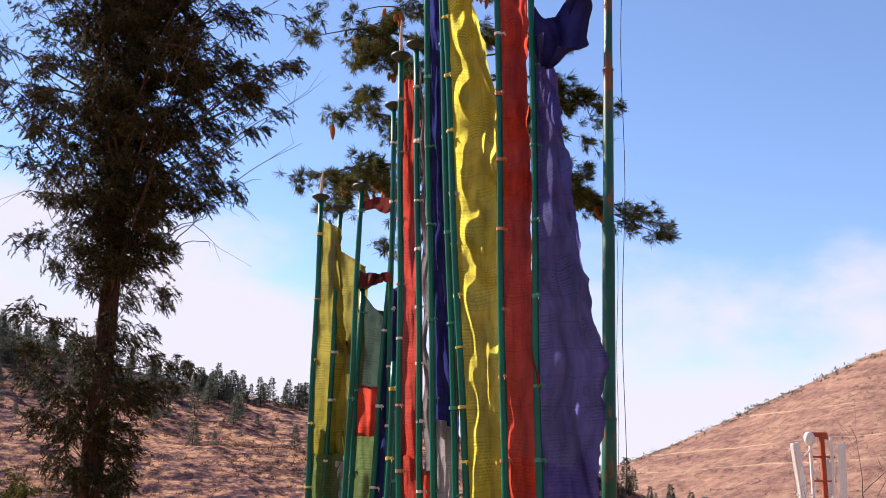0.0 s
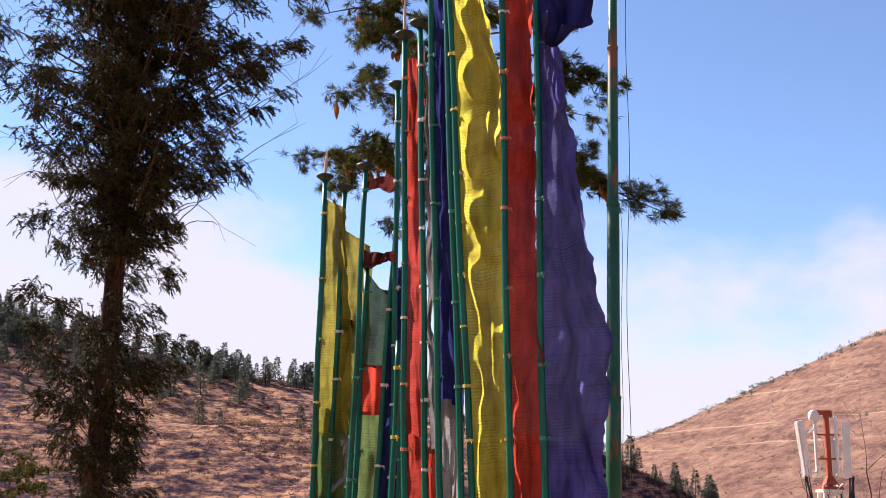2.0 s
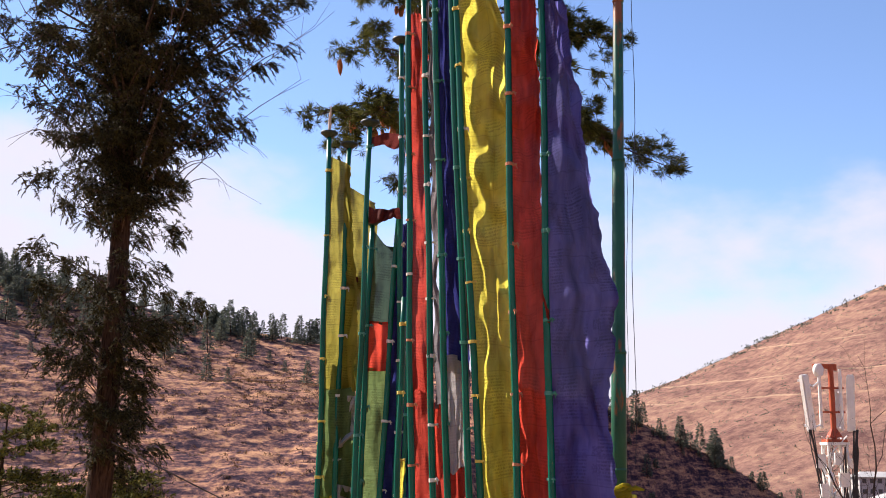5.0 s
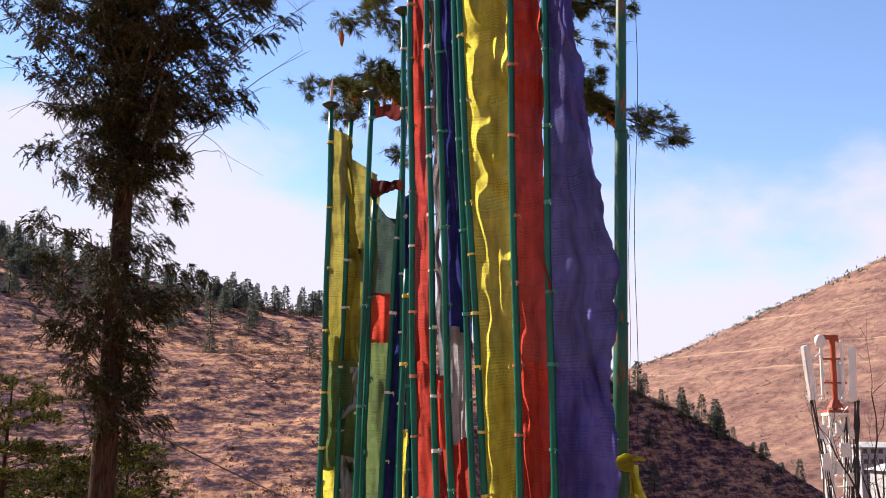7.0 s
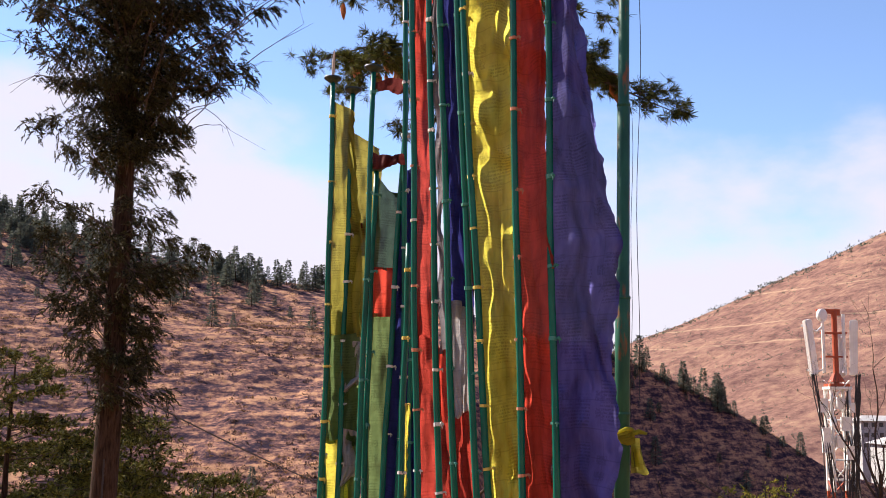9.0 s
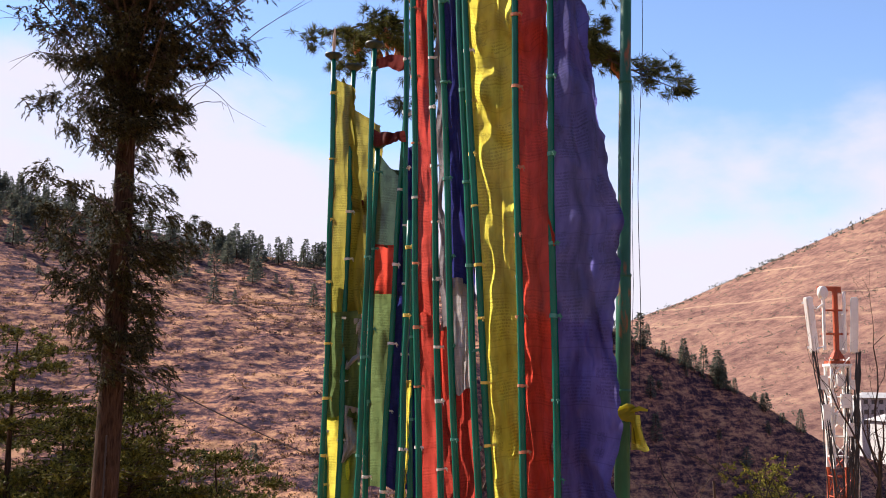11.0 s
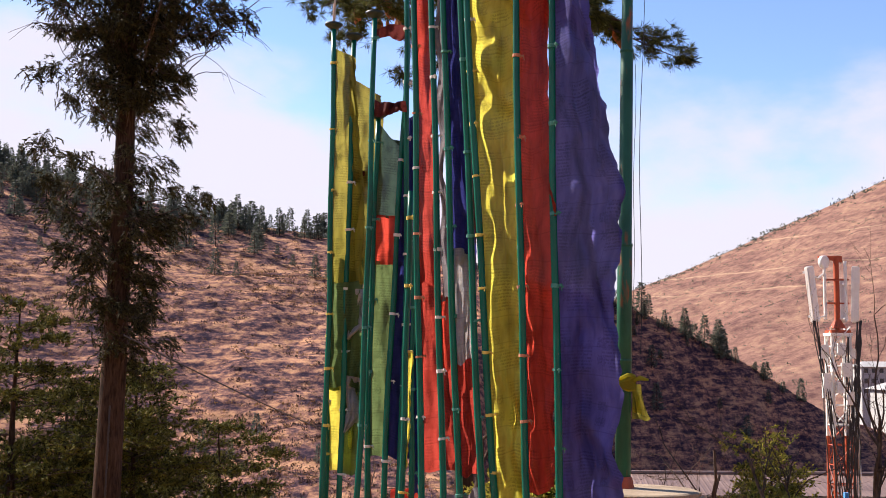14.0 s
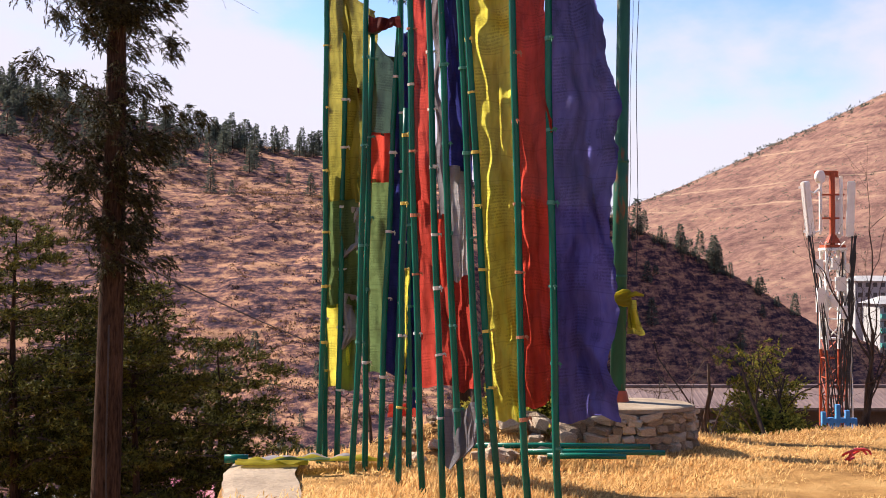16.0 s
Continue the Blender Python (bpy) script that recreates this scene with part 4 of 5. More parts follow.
# ---------------------------------------------------------------- stone platform
def stone_platform():
    ob = thing("stone_platform", Matrix.Translation((1.93, 11.75, 0)) @ Matrix.Diagonal((1.04, 0.72, 1, 1)), "low round platform of rough stones with a concrete top", "stone platform")
    R, H = 0.70, 0.46
    part("core", Geo().tube([(0, 0, -0.2), (0, 0, H - 0.05)], R - 0.05, 28), M_MORTAR, ob)
    top = Geo()
    rr = random.Random(3)
    ring = [(math.cos(a) * R * rr.uniform(0.98, 1.05), math.sin(a) * R * rr.uniform(0.98, 1.05)) for a in np.linspace(0, 2 * math.pi, 30, endpoint=False)]
    k = len(ring)
    top.add([(x, y, H - 0.05) for x, y in ring] + [(x, y, H - 0.012) for x, y in ring] + [(x * 0.96, y * 0.96, H) for x, y in ring],
            [tuple(range(2 * k, 3 * k))] + [(i, (i + 1) % k, k + (i + 1) % k, k + i) for i in range(k)] + [(k + i, k + (i + 1) % k, 2 * k + (i + 1) % k, 2 * k + i) for i in range(k)])
    part("top_slab", top, M_EARTH, ob, "pale cracked concrete top")
    meshes = [rock_mesh("stone", 100 + i) for i in range(9)]
    z = 0.0
    for course in range(5):
        h = rr.choice((0.075, 0.09, 0.105))
        a = rr.random()
        end = a + 2 * math.pi
        while a < end:
            w = rr.uniform(0.09, 0.27)
            da = w / R
            c = a + da / 2
            part("stone", rr.choice(meshes), None, ob,
                 at=pose(math.cos(c) * (R - 0.03), math.sin(c) * (R - 0.03), min(z + h / 2, H - 0.1), rr.uniform(-14, 14), rr.uniform(-14, 14), math.degrees(c) + 90 + rr.uniform(-12, 12))
                 @ Matrix.Diagonal((w * rr.uniform(0.85, 1.02), 0.14 * rr.uniform(0.8, 1.4), h * rr.uniform(0.8, 1.12), 1)))
            a += da
        z += h
    return ob


stone_platform()


# ---------------------------------------------------------------- on the ledge and the grass
def ledge():
    g = Geo()
    xs, ys = np.linspace(-2.0, -1.35, 8), np.linspace(5.0, 10.75, 40)
    shift = lambda y: 0.2 * max(0.0, 10.0 - y)
    v = [(x + shift(y) + 0.025 * noise.noise((x * 3, y * 3, 0)), y, 0.05 + 0.012 * noise.noise((x * 5, y * 4, 3)) - 0.02 * (i == 0)) for y in ys for i, x in enumerate(xs)]
    f = [(j * 8 + i, j * 8 + i + 1, (j + 1) * 8 + i + 1, (j + 1) * 8 + i) for j in range(39) for i in range(7)]
    g.add(v, f)
    low = [(-2.03 + shift(y) + 0.02 * noise.noise((y, 1, 1)), y, -2.2) for y in ys]
    top = [(x[0], x[1], x[2]) for x in v[::8]]
    n = len(ys)
    g.add(top + low, [(j, n + j, n + j + 1, j + 1) for j in range(n - 1)])
    back = [v[39 * 8 + i] for i in range(8)] + [(xs[i], 10.8, -1.5) for i in range(8)]
    g.add(back, [(i + 1, i, 8 + i, 9 + i) for i in range(7)])
    return tagged(part("retaining_wall", g, M_EARTH), "worn concrete retaining wall along the grass terrace", "retaining wall", kind="structure")


ledge()


def lying_cloth(x0, x1, y, w, mat, seed, label, z0=0.075, lift=0.05):
    g = Geo()
    nu, nv = 40, 10
    v = []
    for i in range(nu + 1):
        for j in range(nv + 1):
            x = x0 + (x1 - x0) * i / nu
            yy = y + w * (j / nv - 0.5) * (1 + 0.4 * noise.noise((x * 3, seed, 0)))
            v.append((x, yy + 0.05 * noise.noise((x * 2, seed, 5)), z0 + lift * (0.5 + noise.noise((x * 6, yy * 9, seed))) * (1 if 0 < j < nv else 0.1)))
    g.add(v, [(i * (nv + 1) + j, (i + 1) * (nv + 1) + j, (i + 1) * (nv + 1) + j + 1, i * (nv + 1) + j + 1) for i in range(nu) for j in range(nv)])
    return tagged(part("folded_cloth", g, mat, smooth=True), label, "flag cloth", "folded cloths")


lying_cloth(-1.93, -1.25, 10.30, 0.22, M_YELLOW, 1.0, "yellow flag cloth lying crumpled on the concrete ledge")
lying_cloth(-1.80, -0.75, 10.48, 0.20, M_WHITE, 2.0, "white flag cloth lying crumpled on the concrete ledge")
lying_cloth(-1.35, -0.55, 10.38, 0.14, M_YELLOW, 3.0, "yellow and green cloth strip lying in the grass", 0.09)
lying_cloth(-1.55, -1.05, 10.22, 0.07, M_GREEN, 4.0, "green flag cloth strip lying on the ledge", 0.12, 0.03)
lying_cloth(-0.55, -0.25, 11.05, 0.30, M_RED, 6.0, "torn red flag cloth dropped on dry twigs", 0.42, 0.12)
roll = thing("rolled_pole", pose(-2.0, 10.38, 0.10, 0, 90, 8), "dark green pole end rolled in cloth on the ledge", "flag pole")
part("pole", Geo().tube([(0, 0, -0.06), (0, 0, 0.16)], [0.045, 0.04], 12), M_POLE, roll, smooth=True)
for x0, y0, x1, y1, z in ((0.26, 10.98, 2.05, 10.90, 0.13), (0.75, 10.72, 2.15, 10.66, 0.11), (1.0, 10.55, 1.75, 10.50, 0.10)):
    m = look((x0, y0, z), (x1, y1, z))
    ob = thing("lying_pole", m, "green-painted flag pole lying in the dry grass", "flag pole", "lying flag poles")
    L = math.hypot(x1 - x0, y1 - y0)
    part("pole", Geo().tube([(0, 0, 0), (0.004, 0.005, -L / 2), (0, 0, -L)], [0.03, 0.029, 0.027], 12), M_POLE, ob, smooth=True)

ROCKS = [rock_mesh("rock", 300 + i) for i in range(6)]
rr = random.Random(21)
for k in range(46):
    x, y = rr.uniform(-0.6, 1.3), rr.uniform(10.7, 11.6)
    s = rr.uniform(0.05, 0.20) * (1.3 if x > 0.4 else 0.8)
    ob = tagged(new("rubble_stone", ROCKS[k % 6]), "rough pale stone lying in rubble behind the poles", "stone", "rubble stones")
    ob.matrix_world = pose(x, y, drop_z(x, y) + s * 0.25 + 0.0, rr.uniform(0, 30), rr.uniform(0, 30), rr.uniform(0, 180)) @ Matrix.Diagonal((s, s * 0.8, s * 0.6, 1))

g = Geo()
for k in range(4):
    pts = [(0.09 * math.cos(a + k) * (1 + 0.2 * k), 0.05 * math.sin(a * 1.7 + k), 0.05 + 0.05 * math.sin(a + k * 2)) for a in np.linspace(0, 3.5, 9)]
    g.tube(pts, 0.012, 6)
tagged(part("plastic_scrap", g, M_PLASTIC_RED, at=Matrix.Translation((4.05, 10.75, 0.03))), "crumpled red plastic scrap in the dry grass", "litter")


def grass():
    rng = np.random.RandomState(9)
    n = 150000
    x, y = rng.uniform(-1.9, 7.2, n), rng.uniform(7.2, 13.6, n)
    dens = fbm(x * 1.1, y * 1.1, 3) + 0.25 + 0.5 * np.exp(-((y - 12.6) / 0.7) ** 2) + 0.35 * np.exp(-((x + 0.2) / 1.0) ** 2) * (y < 10.6)
    keep = (dens > rng.uniform(-0.05, 0.7, n)) & (np.hypot(x - 1.93, y - 11.85) > 0.75) & ~((x < -1.4 + 0.2 * np.clip(10 - y, 0, 9)) & (y < 10.75) & (rng.rand(n) < 0.93))
    keep &= y < 11.75 + np.clip(0.28 * x, -0.8, 1.5) + 0.5
    x, y, dens = x[keep], y[keep], dens[keep]
    p = np.stack([x, y, terrain(x, y) - 0.005], -1)
    d = rng.normal(size=p.shape) * 0.65 + np.array([0.35, 0, 0.8])
    L = 0.025 + 0.045 * rng.rand(len(x)) + 0.085 * np.clip(dens - 0.1, 0, 1) * (0.5 + 0.5 * (x < 1.2))
    g = Geo().blades(p, d, L, 0.011, rng)
    return tagged(part("grass", g, M_GRASS), "dry straw-coloured grass covering the terrace", "grass", kind="stuff")


grass()

bare_tree((-0.78, 11.35, -0.1), 1.7, 0.022, 3, "leafless dry shrub behind the flag poles", 3, "dry_shrub", 0.9)
bare_tree((-0.35, 11.4, -0.1), 1.4, 0.02, 4, "leafless dry shrub tangled behind the flag poles", 3, "dry_shrub", 0.9)
bare_tree((0.34, 12.3, -0.5), 3.2, 0.06, 8, "gnarled pale dead trunk behind the flags", 2, "dead_tree", 0.5)
bare_tree((5.2, 14.0, -0.6), 4.0, 0.034, 14, "leafless grey tree beside the terrace", 4)
bare_tree((5.6, 14.6, -0.8), 4.2, 0.05, 19, "leafless grey tree beside the terrace", 4)
bare_tree((4.75, 15.0, -1.2), 3.6, 0.03, 25, "small leafless tree with thin twigs", 4)
for k, (x, y, h) in enumerate(((2.9, 13.6, 1.6), (3.5, 13.9, 1.8), (3.2, 14.4, 1.9), (4.1, 13.8, 1.5))):
    bare_tree((x, y, drop_z(x, y) - 0.05), h * 1.9 + 0.8, 0.036, 50 + k, "tangled leafless shrub behind the stone platform", 4, "dry_shrub", 1.0)


# ---------------------------------------------------------------- juniper bushes
def juniper(x, y, h, w, seed, label):
    z = drop_z(x, y)
    return conifer("juniper_bush", (x, y, z - 0.05), h, 0.06, [(0.1, w * 0.7, w * 0.7), (h * 0.35, w, w), (h * 0.62, w * 0.9, w * 0.95), (h * 0.85, w * 0.62, w * 0.5), (h, 0.12, 0.12)],
                   80, 7.0, 12, 13, (0.07, 0.032), (M_BARK, M_TWIG, M_JUNIPER), label, seed, rise=0.75, droop=0.15, hang=-0.25, wind=(0.0, 0.0), plume_len=0.20,
                   clump_size=0.15, start=0.12, spread=0.7, category="bush", twiggy=0.1)


juniper(5.28, 18.0, 3.5, 0.66, 61, "dense yellow-green juniper bush behind the terrace")
juniper(4.35, 15.2, 1.75, 0.75, 67, "low green juniper bush behind the stone platform")
juniper(1.05, 12.3, 0.95, 0.45, 71, "low dark green shrub behind the flags")
juniper(0.6, 12.4, 0.8, 0.4, 73, "low dark green shrub behind the flags")


# ---------------------------------------------------------------- antenna mast
def antenna(parent, x, y, z0, h, w, tilt, turn, label=""):
    g = Geo()
    bm = bmesh.new()
    bmesh.ops.create_cube(bm, size=1.0)
    for v in bm.verts:
        v.co = Vector((v.co.x * w, v.co.y * 0.16, v.co.z * h))
    bmesh.ops.bevel(bm, geom=bm.edges[:], offset=0.03, segments=2, affect="EDGES")
    bm.verts.index_update()
    g.add([tuple(v.co) for v in bm.verts], [tuple(v.index for v in f.verts) for f in bm.faces])
    bm.free()
    ob = part("antenna_panel", g, M_WHITEPAINT, parent, label, at=pose(x, y, z0 + h / 2, 0, tilt, turn))
    part("bracket", Geo().box((-0.04, 0.08, h * 0.38), (0.04, 0.22, h * 0.42)), M_GREYSTEEL, ob)
    part("bracket", Geo().box((-0.04, 0.08, -h * 0.42), (0.04, 0.22, -h * 0.38)), M_GREYSTEEL, ob)
    return ob


def antenna_tower():
    cx, cy = 12.08, 34.0
    zb = drop_z(cx, cy) - 0.1
    ob = thing("antenna_tower", Matrix.Translation((cx, cy, 0)), "white and orange lattice antenna tower with white panels", "antenna tower")
    legs = [(-0.27, -0.27), (0.27, -0.27), (0.27, 0.27), (-0.27, 0.27)]
    for x, y in legs:
        part("leg", Geo().tube([(x * 1.15, y * 1.15, zb), (x * 1.05, y * 1.05, -0.62)], 0.055, 8), M_ORANGE, ob, "orange lower leg")
        part("leg", Geo().tube([(x * 1.05, y * 1.05, -0.62), (x, y, 2.45)], 0.055, 8), M_WHITEPAINT, ob, "white upper leg")
    z, k = zb + 0.3, 0
    while z < 2.2:
        mat = M_ORANGE if z < -0.7 else M_WHITEPAINT
        for i in range(4):
            (xa, ya), (xb, yb) = legs[i], legs[(i + 1) % 4]
            if k % 2:
                xa, ya, xb, yb = xb, yb, xa, ya
            part("brace", Geo().tube([(xa * 1.06, ya * 1.06, z), (xb * 1.06, yb * 1.06, z + 0.6)], 0.022, 5), mat, ob)
            part("crossbar", Geo().tube([(xa * 1.06, ya * 1.06, z), (xb * 1.06, yb * 1.06, z)], 0.02, 5), mat, ob)
        z += 0.6
        k += 1
    part("platform", Geo().box((-0.34, -0.34, 2.45), (0.34, 0.34, 2.53)), M_WHITEPAINT, ob)
    part("platform", Geo().box((-0.30, -0.30, 2.534), (0.30, 0.30, 2.62)), M_ORANGE, ob, "orange head plate")
    part("mast_pipe", Geo().tube([(0, 0, 2.6), (0, 0, 4.85)], 0.085, 12), M_ORANGE, ob, "orange centre pipe")
    part("gusset", Geo().tube([(0, 0, 2.68), (0, 0, 2.95)], [0.28, 0.1], 4), M_ORANGE, ob)
    part("top_arm", Geo().add([(-0.55, -0.04, 4.86), (0.18, -0.04, 4.72), (0.18, -0.04, 4.92), (-0.55, -0.04, 4.92), (-0.55, 0.06, 4.86), (0.18, 0.06, 4.72), (0.18, 0.06, 4.92), (-0.55, 0.06, 4.92)],
                              [(0, 1, 2, 3), (7, 6, 5, 4), (0, 4, 5, 1), (1, 5, 6, 2), (2, 6, 7, 3), (3, 7, 4, 0)]), M_ORANGE, ob)
    for z in (3.42, 4.15):
        part("arm", Geo().box((-0.46, -0.13, z), (0.34, -0.03, z + 0.05)), M_ORANGE, ob)
    for x, z0, z1 in ((-0.42, 2.95, 4.6), (0.22, 2.9, 4.75)):
        part("support_pipe", Geo().tube([(x, -0.16, z0), (x, -0.16, z1)], 0.05, 10), M_WHITEPAINT, ob)
    antenna(ob, -0.86, -0.30, 2.85, 1.72, 0.32, -9, 35)
    antenna(ob, 0.46, -0.30, 2.85, 1.72, 0.24, 2, -20)
    antenna(ob, 0.26, 0.30, 2.85, 1.35, 0.24, 0, 190)
    part("link", Geo().tube([(-0.86, -0.3, 4.3), (-0.66, -0.25, 4.2), (-0.46, -0.16, 4.35)], 0.03, 6), M_WHITEPAINT, ob)
    part("link", Geo().tube([(-0.74, -0.3, 2.95), (-0.46, -0.16, 3.05)], 0.03, 6), M_WHITEPAINT, ob)
    dish = Geo().tube([(0, -0.075, 0), (0, -0.07, 0), (0, 0.05, 0), (0, 0.09, 0)], [0.18, 0.20, 0.20, 0.10], 20)
    part("dish", dish, M_WHITEPAINT, ob, "round white drum dish", True, at=pose(-0.42, -0.1, 4.72, 0, 0, 35))
    for x, y, z, w, h in ((-0.55, -0.32, 1.75, 0.24, 0.42), (-0.50, -0.34, 0.55, 0.22, 0.75), (0.10, -0.36, 1.2, 0.26, 0.42), (-0.05, -0.36, 1.85, 0.24, 0.36), (0.20, -0.36, 0.35, 0.2, 0.4), (-0.12, -0.36, 0.7, 0.18, 0.34),
                          (0.30, -0.34, 1.75, 0.14, 0.3), (-0.28, -0.36, 1.35, 0.14, 0.28)):
        part("radio_box", Geo().box((x - w / 2, y - 0.1, z), (x + w / 2, y + 0.1, z + h)), M_WHITEPAINT if x < 0.5 else M_GREYSTEEL, ob)
    for k in range(22):
        r2 = random.Random(k)
        xa, xb = r2.choice((-0.86, 0.58, -0.8, 0.5, 0.2)), r2.uniform(-0.35, 0.45)
        za = 2.9 if abs(xa) > 0.3 else 2.4
        pts = [(xa + (xb - xa) * t + r2.uniform(-0.06, 0.06), -0.36 - 0.08 * math.sin(t * 3), za + (zb + 1 - za) * t ** 1.1) for t in np.linspace(0, 1, 10)]
        part("cable", Geo().tube(pts, 0.018, 5), M_CABLE, ob)
    part("white_riser", Geo().tube([(0.5, -0.3, zb), (0.42, -0.3, 1.0)], 0.045, 8), M_WHITEPAINT, ob)
    return ob


antenna_tower()


def blue_frame():
    ob = thing("steel_frame", Matrix.Translation((7.0, 19.5, 0)), "light blue painted steel frame below the tower", "steel frame")
    zb = drop_z(7.0, 19.5)
    for x, top in ((-0.25, -0.65), (-0.12, -0.75), (0.0, -0.52), (0.17, -0.62), (0.3, -0.8), (0.75, -0.95), (0.95, -0.95)):
        part("post", Geo().box((x - 0.035, -0.04, zb), (x + 0.035, 0.04, top)), M_BLUEPAINT, ob)
    for z, x1 in ((-0.8, 0.34), (-1.0, 1.0), (-1.3, 1.0)):
        part("rail", Geo().box((-0.28, -0.03, z - 0.04), (x1, 0.05, z + 0.04)), M_BLUEPAINT, ob)
    return ob


blue_frame()


# ---------------------------------------------------------------- buildings
def long_house():
    x0, x1, yr, ye, zr, ze = 4.0, 19.0, 44.0, 41.6, -2.86, -3.40
    ob = thing("long_house", Matrix.Translation((0, 0, 0)), "long low house with a brown corrugated metal roof", "house")
    n = int((x1 - x0) / 0.055)
    xs = np.linspace(x0, x1, n)
    wv = 0.012 * (np.arange(n) % 4 == 0)
    v = [(x, ye, ze + w) for x, w in zip(xs, wv)] + [(x, yr, zr + w) for x, w in zip(xs, wv)] + [(x, 2 * yr - ye, ze + w) for x, w in zip(xs, wv)]
    f = [(i, i + 1, n + i + 1, n + i) for i in range(n - 1)] + [(n + i, n + i + 1, 2 * n + i + 1, 2 * n + i) for i in range(n - 1)]
    roof = part("roof", Geo().add(v, f), M_ROOF, ob)
    part("ridge_cap", Geo().tube([(x0, yr, zr + 0.03), (x1, yr, zr + 0.03)], 0.09, 8), M_ROOF, roof)
    part("gutter", Geo().box((x0, ye - 0.08, ze - 0.12), (x1, ye + 0.02, ze - 0.03)), M_WALL, roof)
    part("wall", Geo().box((x0 + 0.3, ye + 0.5, -8.0), (x1 - 0.3, 2 * yr - ye - 0.5, ze - 0.02)), M_WALL, ob)
    for k in range(6):
        x = x0 + 1.6 + k * 2.3
        w = part("window", Geo().box((x, ye + 0.44, ze - 1.5), (x + 1.0, ye + 0.49, ze - 0.5)), M_PLASTER, ob)
        part("pane", Geo().box((x + 0.08, ye + 0.42, ze - 1.42), (x + 0.92, ye + 0.438, ze - 0.58)), M_GLASSDARK, w)
    return ob


long_house()


def block(x0, x1, y, z0, storeys, h, label, roof_mat, band):
    ob = thing("apartment_building", Matrix.Translation((0, 0, 0)), label, "building", "far buildings")
    zt = z0 + storeys * h
    part("wall", Geo().box((x0, y, z0 - 10), (x1, y + 9, zt)), M_PLASTER, ob)
    part("roof", Geo().add([(x0 - 0.8, y - 0.9, zt + 0.02), (x1 + 0.8, y - 0.9, zt + 0.02), (x1 + 0.8, y + 9.9, zt + 0.02), (x0 - 0.8, y + 9.9, zt + 0.02), (x0 + 2, y + 4.5, zt + 1.6), (x1 - 2, y + 4.5, zt + 1.6)],
                           [(0, 1, 5, 4), (1, 2, 5), (2, 3, 4, 5), (3, 0, 4), (3, 2, 1, 0)]), roof_mat, ob)
    for s in range(storeys):
        zs = z0 + s * h
        if band:
            part("balcony", Geo().box((x0, y - 0.9, zs + 0.05), (x1, y - 0.03, zs + 1.0)), M_TEALROOF, ob)
        x = x0 + 0.7
        while x < x1 - 1.5:
            w = part("window", Geo().box((x, y - 0.05, zs + 1.15), (x + 1.4, y - 0.004, zs + h - 0.35)), M_PLASTER, ob)
            part("pane", Geo().box((x + 0.1, y - 0.09, zs + 1.25), (x + 1.3, y - 0.054, zs + h - 0.45)), M_GLASSDARK, w)
            x += 2.3
    return ob


block(124, 160, 330, -11.0, 3, 3.0, "long white building with a pale roof in the valley", M_PLASTER, False)
block(90, 108, 226, -17.5, 4, 3.0, "white apartment building with teal balconies in the valley", M_PLASTER, True)
block(106, 128, 262, -12.5, 2, 3.0, "white apartment building with a brown roof", M_ROOF, False)


def stall(x, y, w, colour, seed):
    z = drop_z(x, y)
    ob = thing("market_stall", pose(x, y, z, 0, 0, random.Random(seed).uniform(-25, 25)), colour + " tarpaulin stall standing down in the valley", "stall", "stalls")
    v, n = [], 8
    for i in range(n + 1):
        for j in range(n + 1):
            a, b = i / n - 0.5, j / n - 0.5
            v.append((a * w, b * 2.4, 2.1 - abs(b) * 0.9 + 0.12 * noise.noise((a * 4, b * 4, seed)) - 0.15 * math.cos(a * 6)))
    part("canopy", Geo().add(v, [(i * 9 + j, (i + 1) * 9 + j, (i + 1) * 9 + j + 1, i * 9 + j + 1) for i in range(n) for j in range(n)]), M_TARP[colour], ob, smooth=True)
    for a in (-1, 1):
        for b in (-1, 1):
            part("pole", Geo().tube([(a * w * 0.48, b * 1.15, -0.3), (a * w * 0.48, b * 1.15, 1.75)], 0.03, 6), M_WALL, ob)
    part("table", Geo().box((-w * 0.42, -0.9, 0.65), (w * 0.42, 0.2, 0.75)), M_TARP["dark"], ob)
    return ob


for k, (x, y, w, c) in enumerate(((-9.4, 42, 2.6, "pink"), (-11.2, 41, 2.4, "white"), (-13.2, 40, 2.8, "teal"), (-8.0, 44, 1.8, "dark"), (-14.8, 42, 2.4, "white"), (-7.4, 41.5, 1.4, "teal"), (-10.2, 45, 2.6, "pink"))):
    stall(x, y, w, c, k)


# ---------------------------------------------------------------- overhead cables
def cable(a, b, sag, label):
    a, b = Vector(a), Vector(b)
    pts = [tuple(a.lerp(b, t) - Vector((0, 0, sag * 4 * t * (1 - t)))) for t in np.linspace(0, 1, 24)]
    tagged(part("overhead_cable", Geo().tube(pts, 0.012, 5), M_CABLE), label, "cable")


cable((-4.72, 16.05, 2.1), (-1.5, 40.0, -1.9), 0.2, "thin dark cable running from the cypress over the valley")
cable((-6.4, 30.0, -0.9), (2.0, 44.0, -3.4), 0.4, "thin dark overhead cable across the valley")


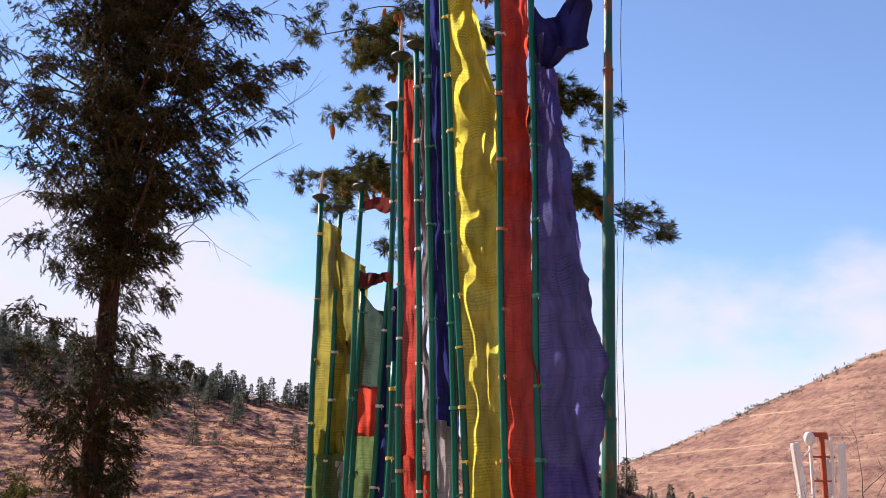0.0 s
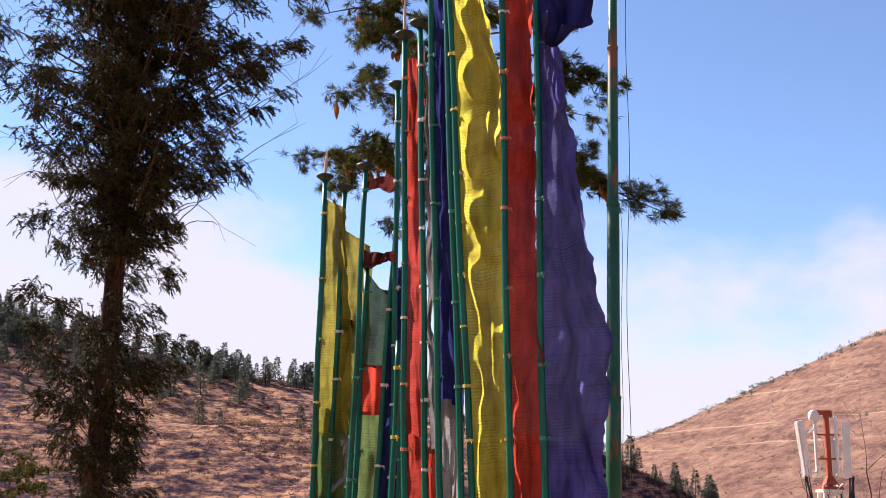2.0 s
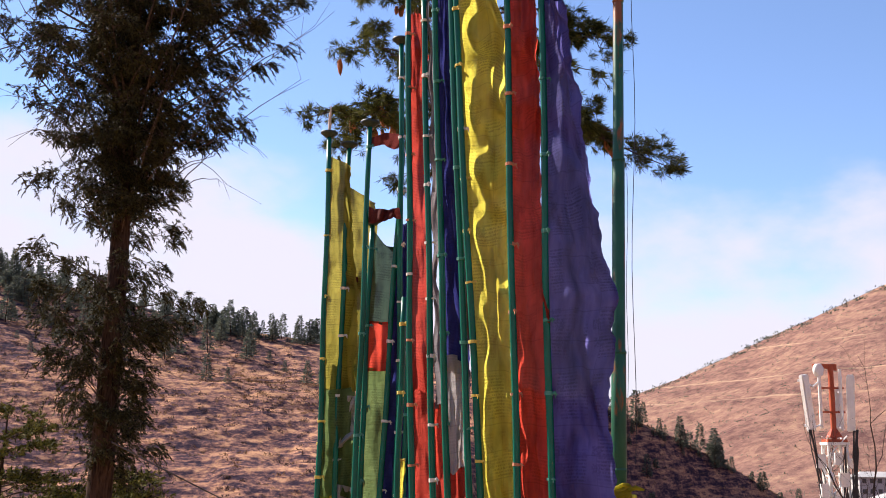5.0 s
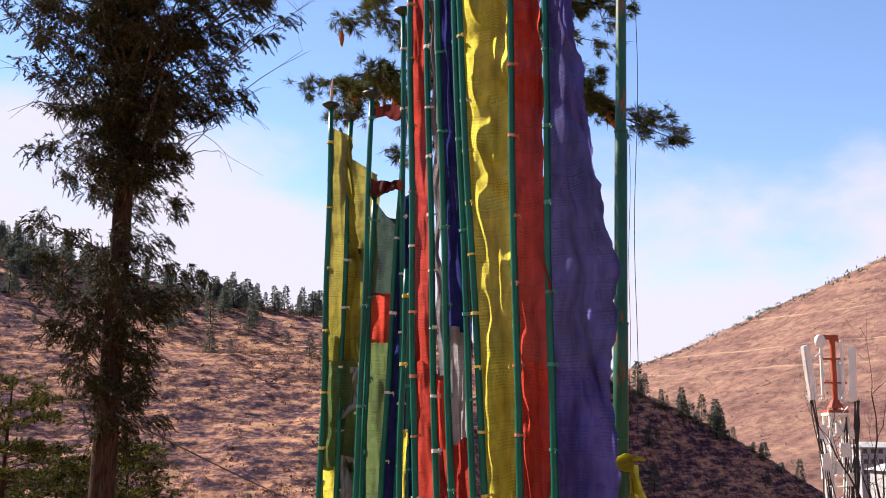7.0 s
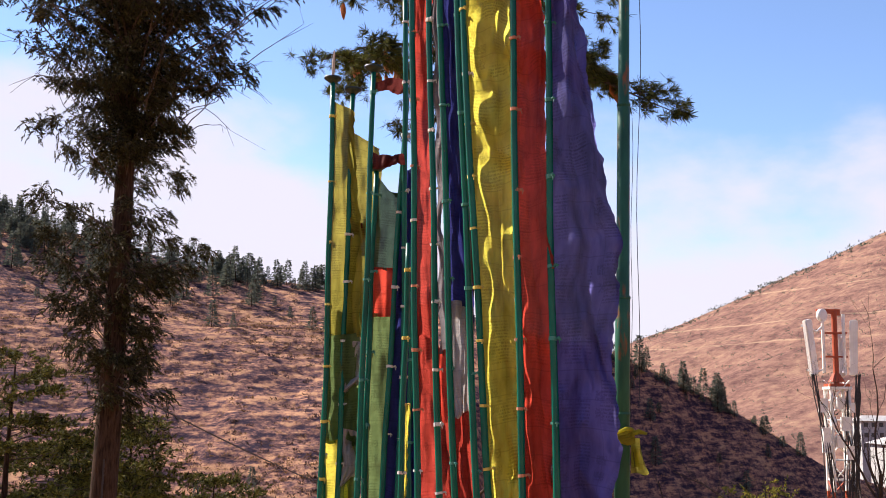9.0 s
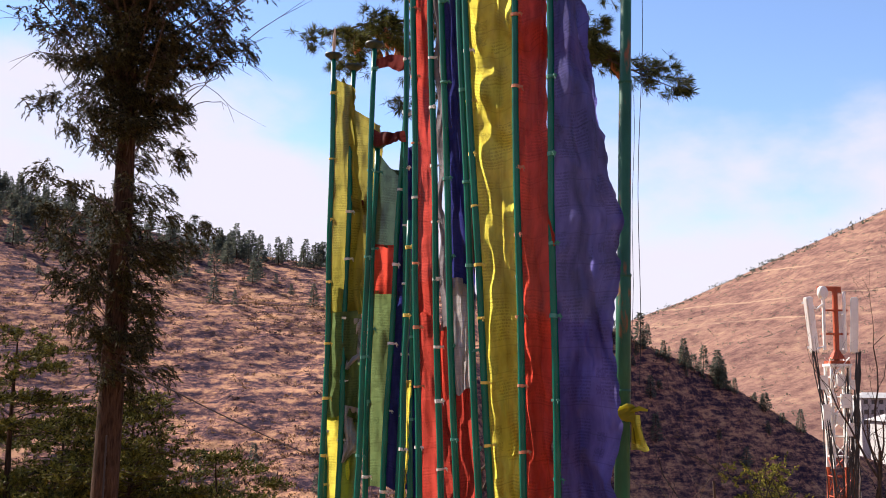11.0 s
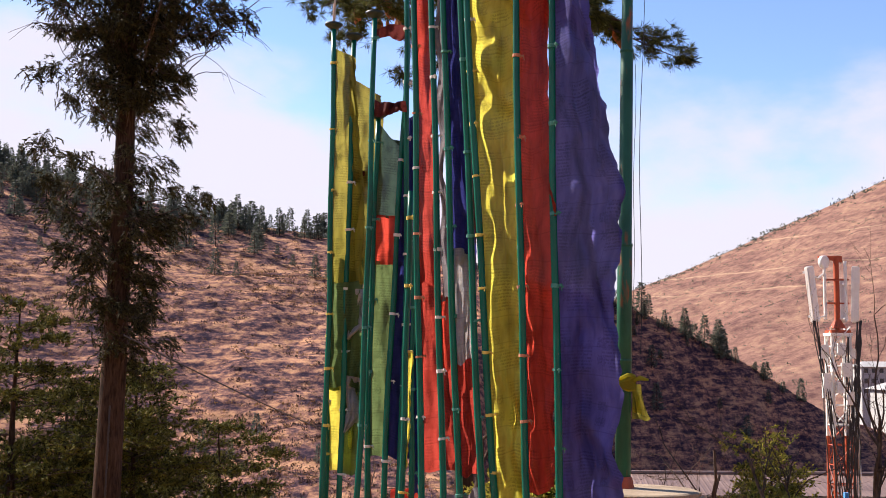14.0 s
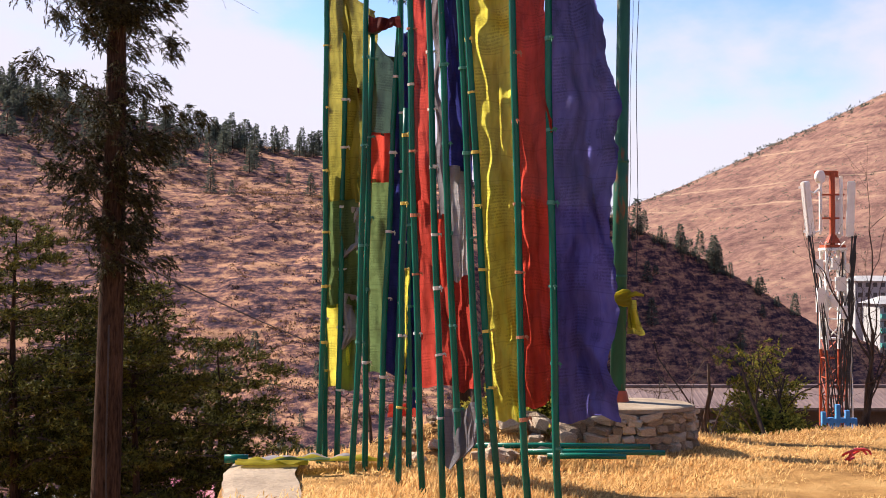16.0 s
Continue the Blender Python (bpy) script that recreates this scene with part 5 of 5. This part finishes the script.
# ---------------------------------------------------------------- trees and scrub on the hills
def far_conifer(seed, h, w, n):
    rng = np.random.RandomState(seed)
    ob = thing("hill_conifer", Matrix.Translation((0, 0, -500)), "dark conifer standing on the dry hillside", "conifer", "conifers on the hill")
    part("trunk", Geo().tube([(0, 0, -0.5), (0, 0, h * 0.95)], [0.11, 0.02], 6), M_BARK, ob)
    t = rng.rand(n) ** 1.25
    layers = t + rng.normal(size=n) * 0.03
    z = h * (0.08 + 0.90 * np.clip(layers, 0, 1))
    reach = w * (1 - np.clip(layers, 0, 1)) * rng.uniform(0.5, 1.1, n) + 0.06
    phi = rng.rand(n) * 6.283
    r = reach * rng.rand(n) ** 0.6
    p = np.stack([np.cos(phi) * r * 0.7, np.sin(phi) * r * 0.7, z + 0.15 * r], -1)
    d = np.stack([np.cos(phi), np.sin(phi), rng.uniform(-0.5, 0.4, n)], -1)
    tagged(part("crown", Geo().blades(p, d, 0.40 + 0.45 * rng.rand(n), 0.22, rng), M_HAZED_TREE, ob), kind="stuff")
    return ob


KINDS = [far_conifer(s, h, w, n) for s, h, w, n in ((1, 6.2, 2.4, 440), (2, 5.0, 2.3, 380), (3, 6.8, 2.4, 480), (4, 4.0, 2.2, 320), (5, 5.6, 1.9, 380))]
rng = np.random.RandomState(77)
spots = []
for k in range(70):                                   # along the crest
    spots.append((rng.uniform(-0.24, 0.29), rng.uniform(0.955, 1.01), 0.8))
for k in range(75):                                   # the dense row on the shoulder
    spots.append((rng.uniform(-0.43, -0.09), rng.uniform(0.93, 1.01), 0.85))
for k in range(120):                                  # the wood on the shoulder
    b = rng.uniform(-0.44, -0.17)
    spots.append((b, 1 - abs(rng.normal()) * (0.10 + 0.25 * max(0, -0.2 - b)) - 0.01, 0.95))
for k in range(44):                                   # single trees on the slope
    spots.append((rng.uniform(-0.4, 0.3), rng.uniform(0.5, 0.95), 0.7))
for k in range(60):                                   # thicket at the foot of the hill
    spots.append((rng.uniform(-0.36, -0.07), rng.uniform(-0.12, 0.14), 0.4))
for k in range(22):                                   # the end of the spur
    spots.append((rng.uniform(0.16, 0.33), rng.uniform(0.94, 1.0), 0.6))
for k, (b, s, size) in enumerate(spots):
    rr_, ft = float(ridge_of(b)), float(foot_of(b))
    r = ft + (rr_ - ft) * s
    y = r / math.hypot(1, b)
    x = b * y
    kind = KINDS[rng.randint(5)]
    q = size * rng.choice((0.45, 0.6, 0.75, 0.9, 1.0, 1.15)) * rng.uniform(0.9, 1.1)
    m = pose(x, y, drop_z(x, y) - 0.1, rng.uniform(-3, 3), rng.uniform(-3, 3), rng.uniform(0, 360)) @ Matrix.Scale(q, 4)
    if k < 5:
        KINDS[k].matrix_world = m
    else:
        kind.scale = (1, 1, 1)
        c = copy_thing(kind, m)
        c.matrix_basis = m


def scrub(name, n, b0, b1, r0, r1, size, per, mat, label, seed, crest=False):
    rng = np.random.RandomState(seed)
    b = rng.uniform(b0, b1, n)
    r = rng.uniform(r0, r1, n)
    if r1 < 300:
        r = np.minimum(r, ridge_of(b) + 1)
    y = r / np.hypot(1, b)
    x = b * y
    if not crest:
        keep = fbm(x / 22, y / 22, 3) > rng.uniform(-0.45, 0.25, n)
        x, y = x[keep], y[keep]
    z = terrain(x, y)
    m = len(x)
    s = size * rng.uniform(0.5, 1.4, m)
    P = np.repeat(np.stack([x, y, z], -1), per, axis=0) + rng.normal(size=(m * per, 3)) * np.repeat(s, per)[:, None] * np.array([0.8, 0.6, 0.25])
    D = rng.normal(size=(m * per, 3)) * 0.7 + np.array([0, 0, 0.8])
    g = Geo().blades(P, D, np.repeat(s, per) * rng.uniform(0.6, 1.1, m * per), np.repeat(s, per) * 0.32, rng)
    return tagged(part(name, g, mat), label, "scrub", kind="stuff")


M_SCRUB = foliage("dry_brown_scrub", (0.030, 0.021, 0.022), (0.11, 0.065, 0.042), 0.1)
M_TUFT = foliage("orange_dry_tufts", (0.14, 0.072, 0.034), (0.30, 0.175, 0.08), 0.15)
scrub("hill_scrub", 11000, -0.48, 0.36, 100, 245, 0.34, 14, M_SCRUB, "low dark scrub scattered over the dry hill", 5)
scrub("hill_tufts", 9000, -0.48, 0.36, 100, 245, 0.34, 12, M_TUFT, "tufts of orange dry grass on the hill", 6)
scrub("mountain_scrub", 2600, 0.12, 0.45, 520, 940, 1.1, 8, M_HAZED_TREE, "small dark bushes scattered over the mountain", 7)
scrub("mountain_trees", 150, 0.13, 0.45, 925, 951, 2.3, 14, M_HAZED_TREE, "row of small trees along the mountain ridge", 8, True)
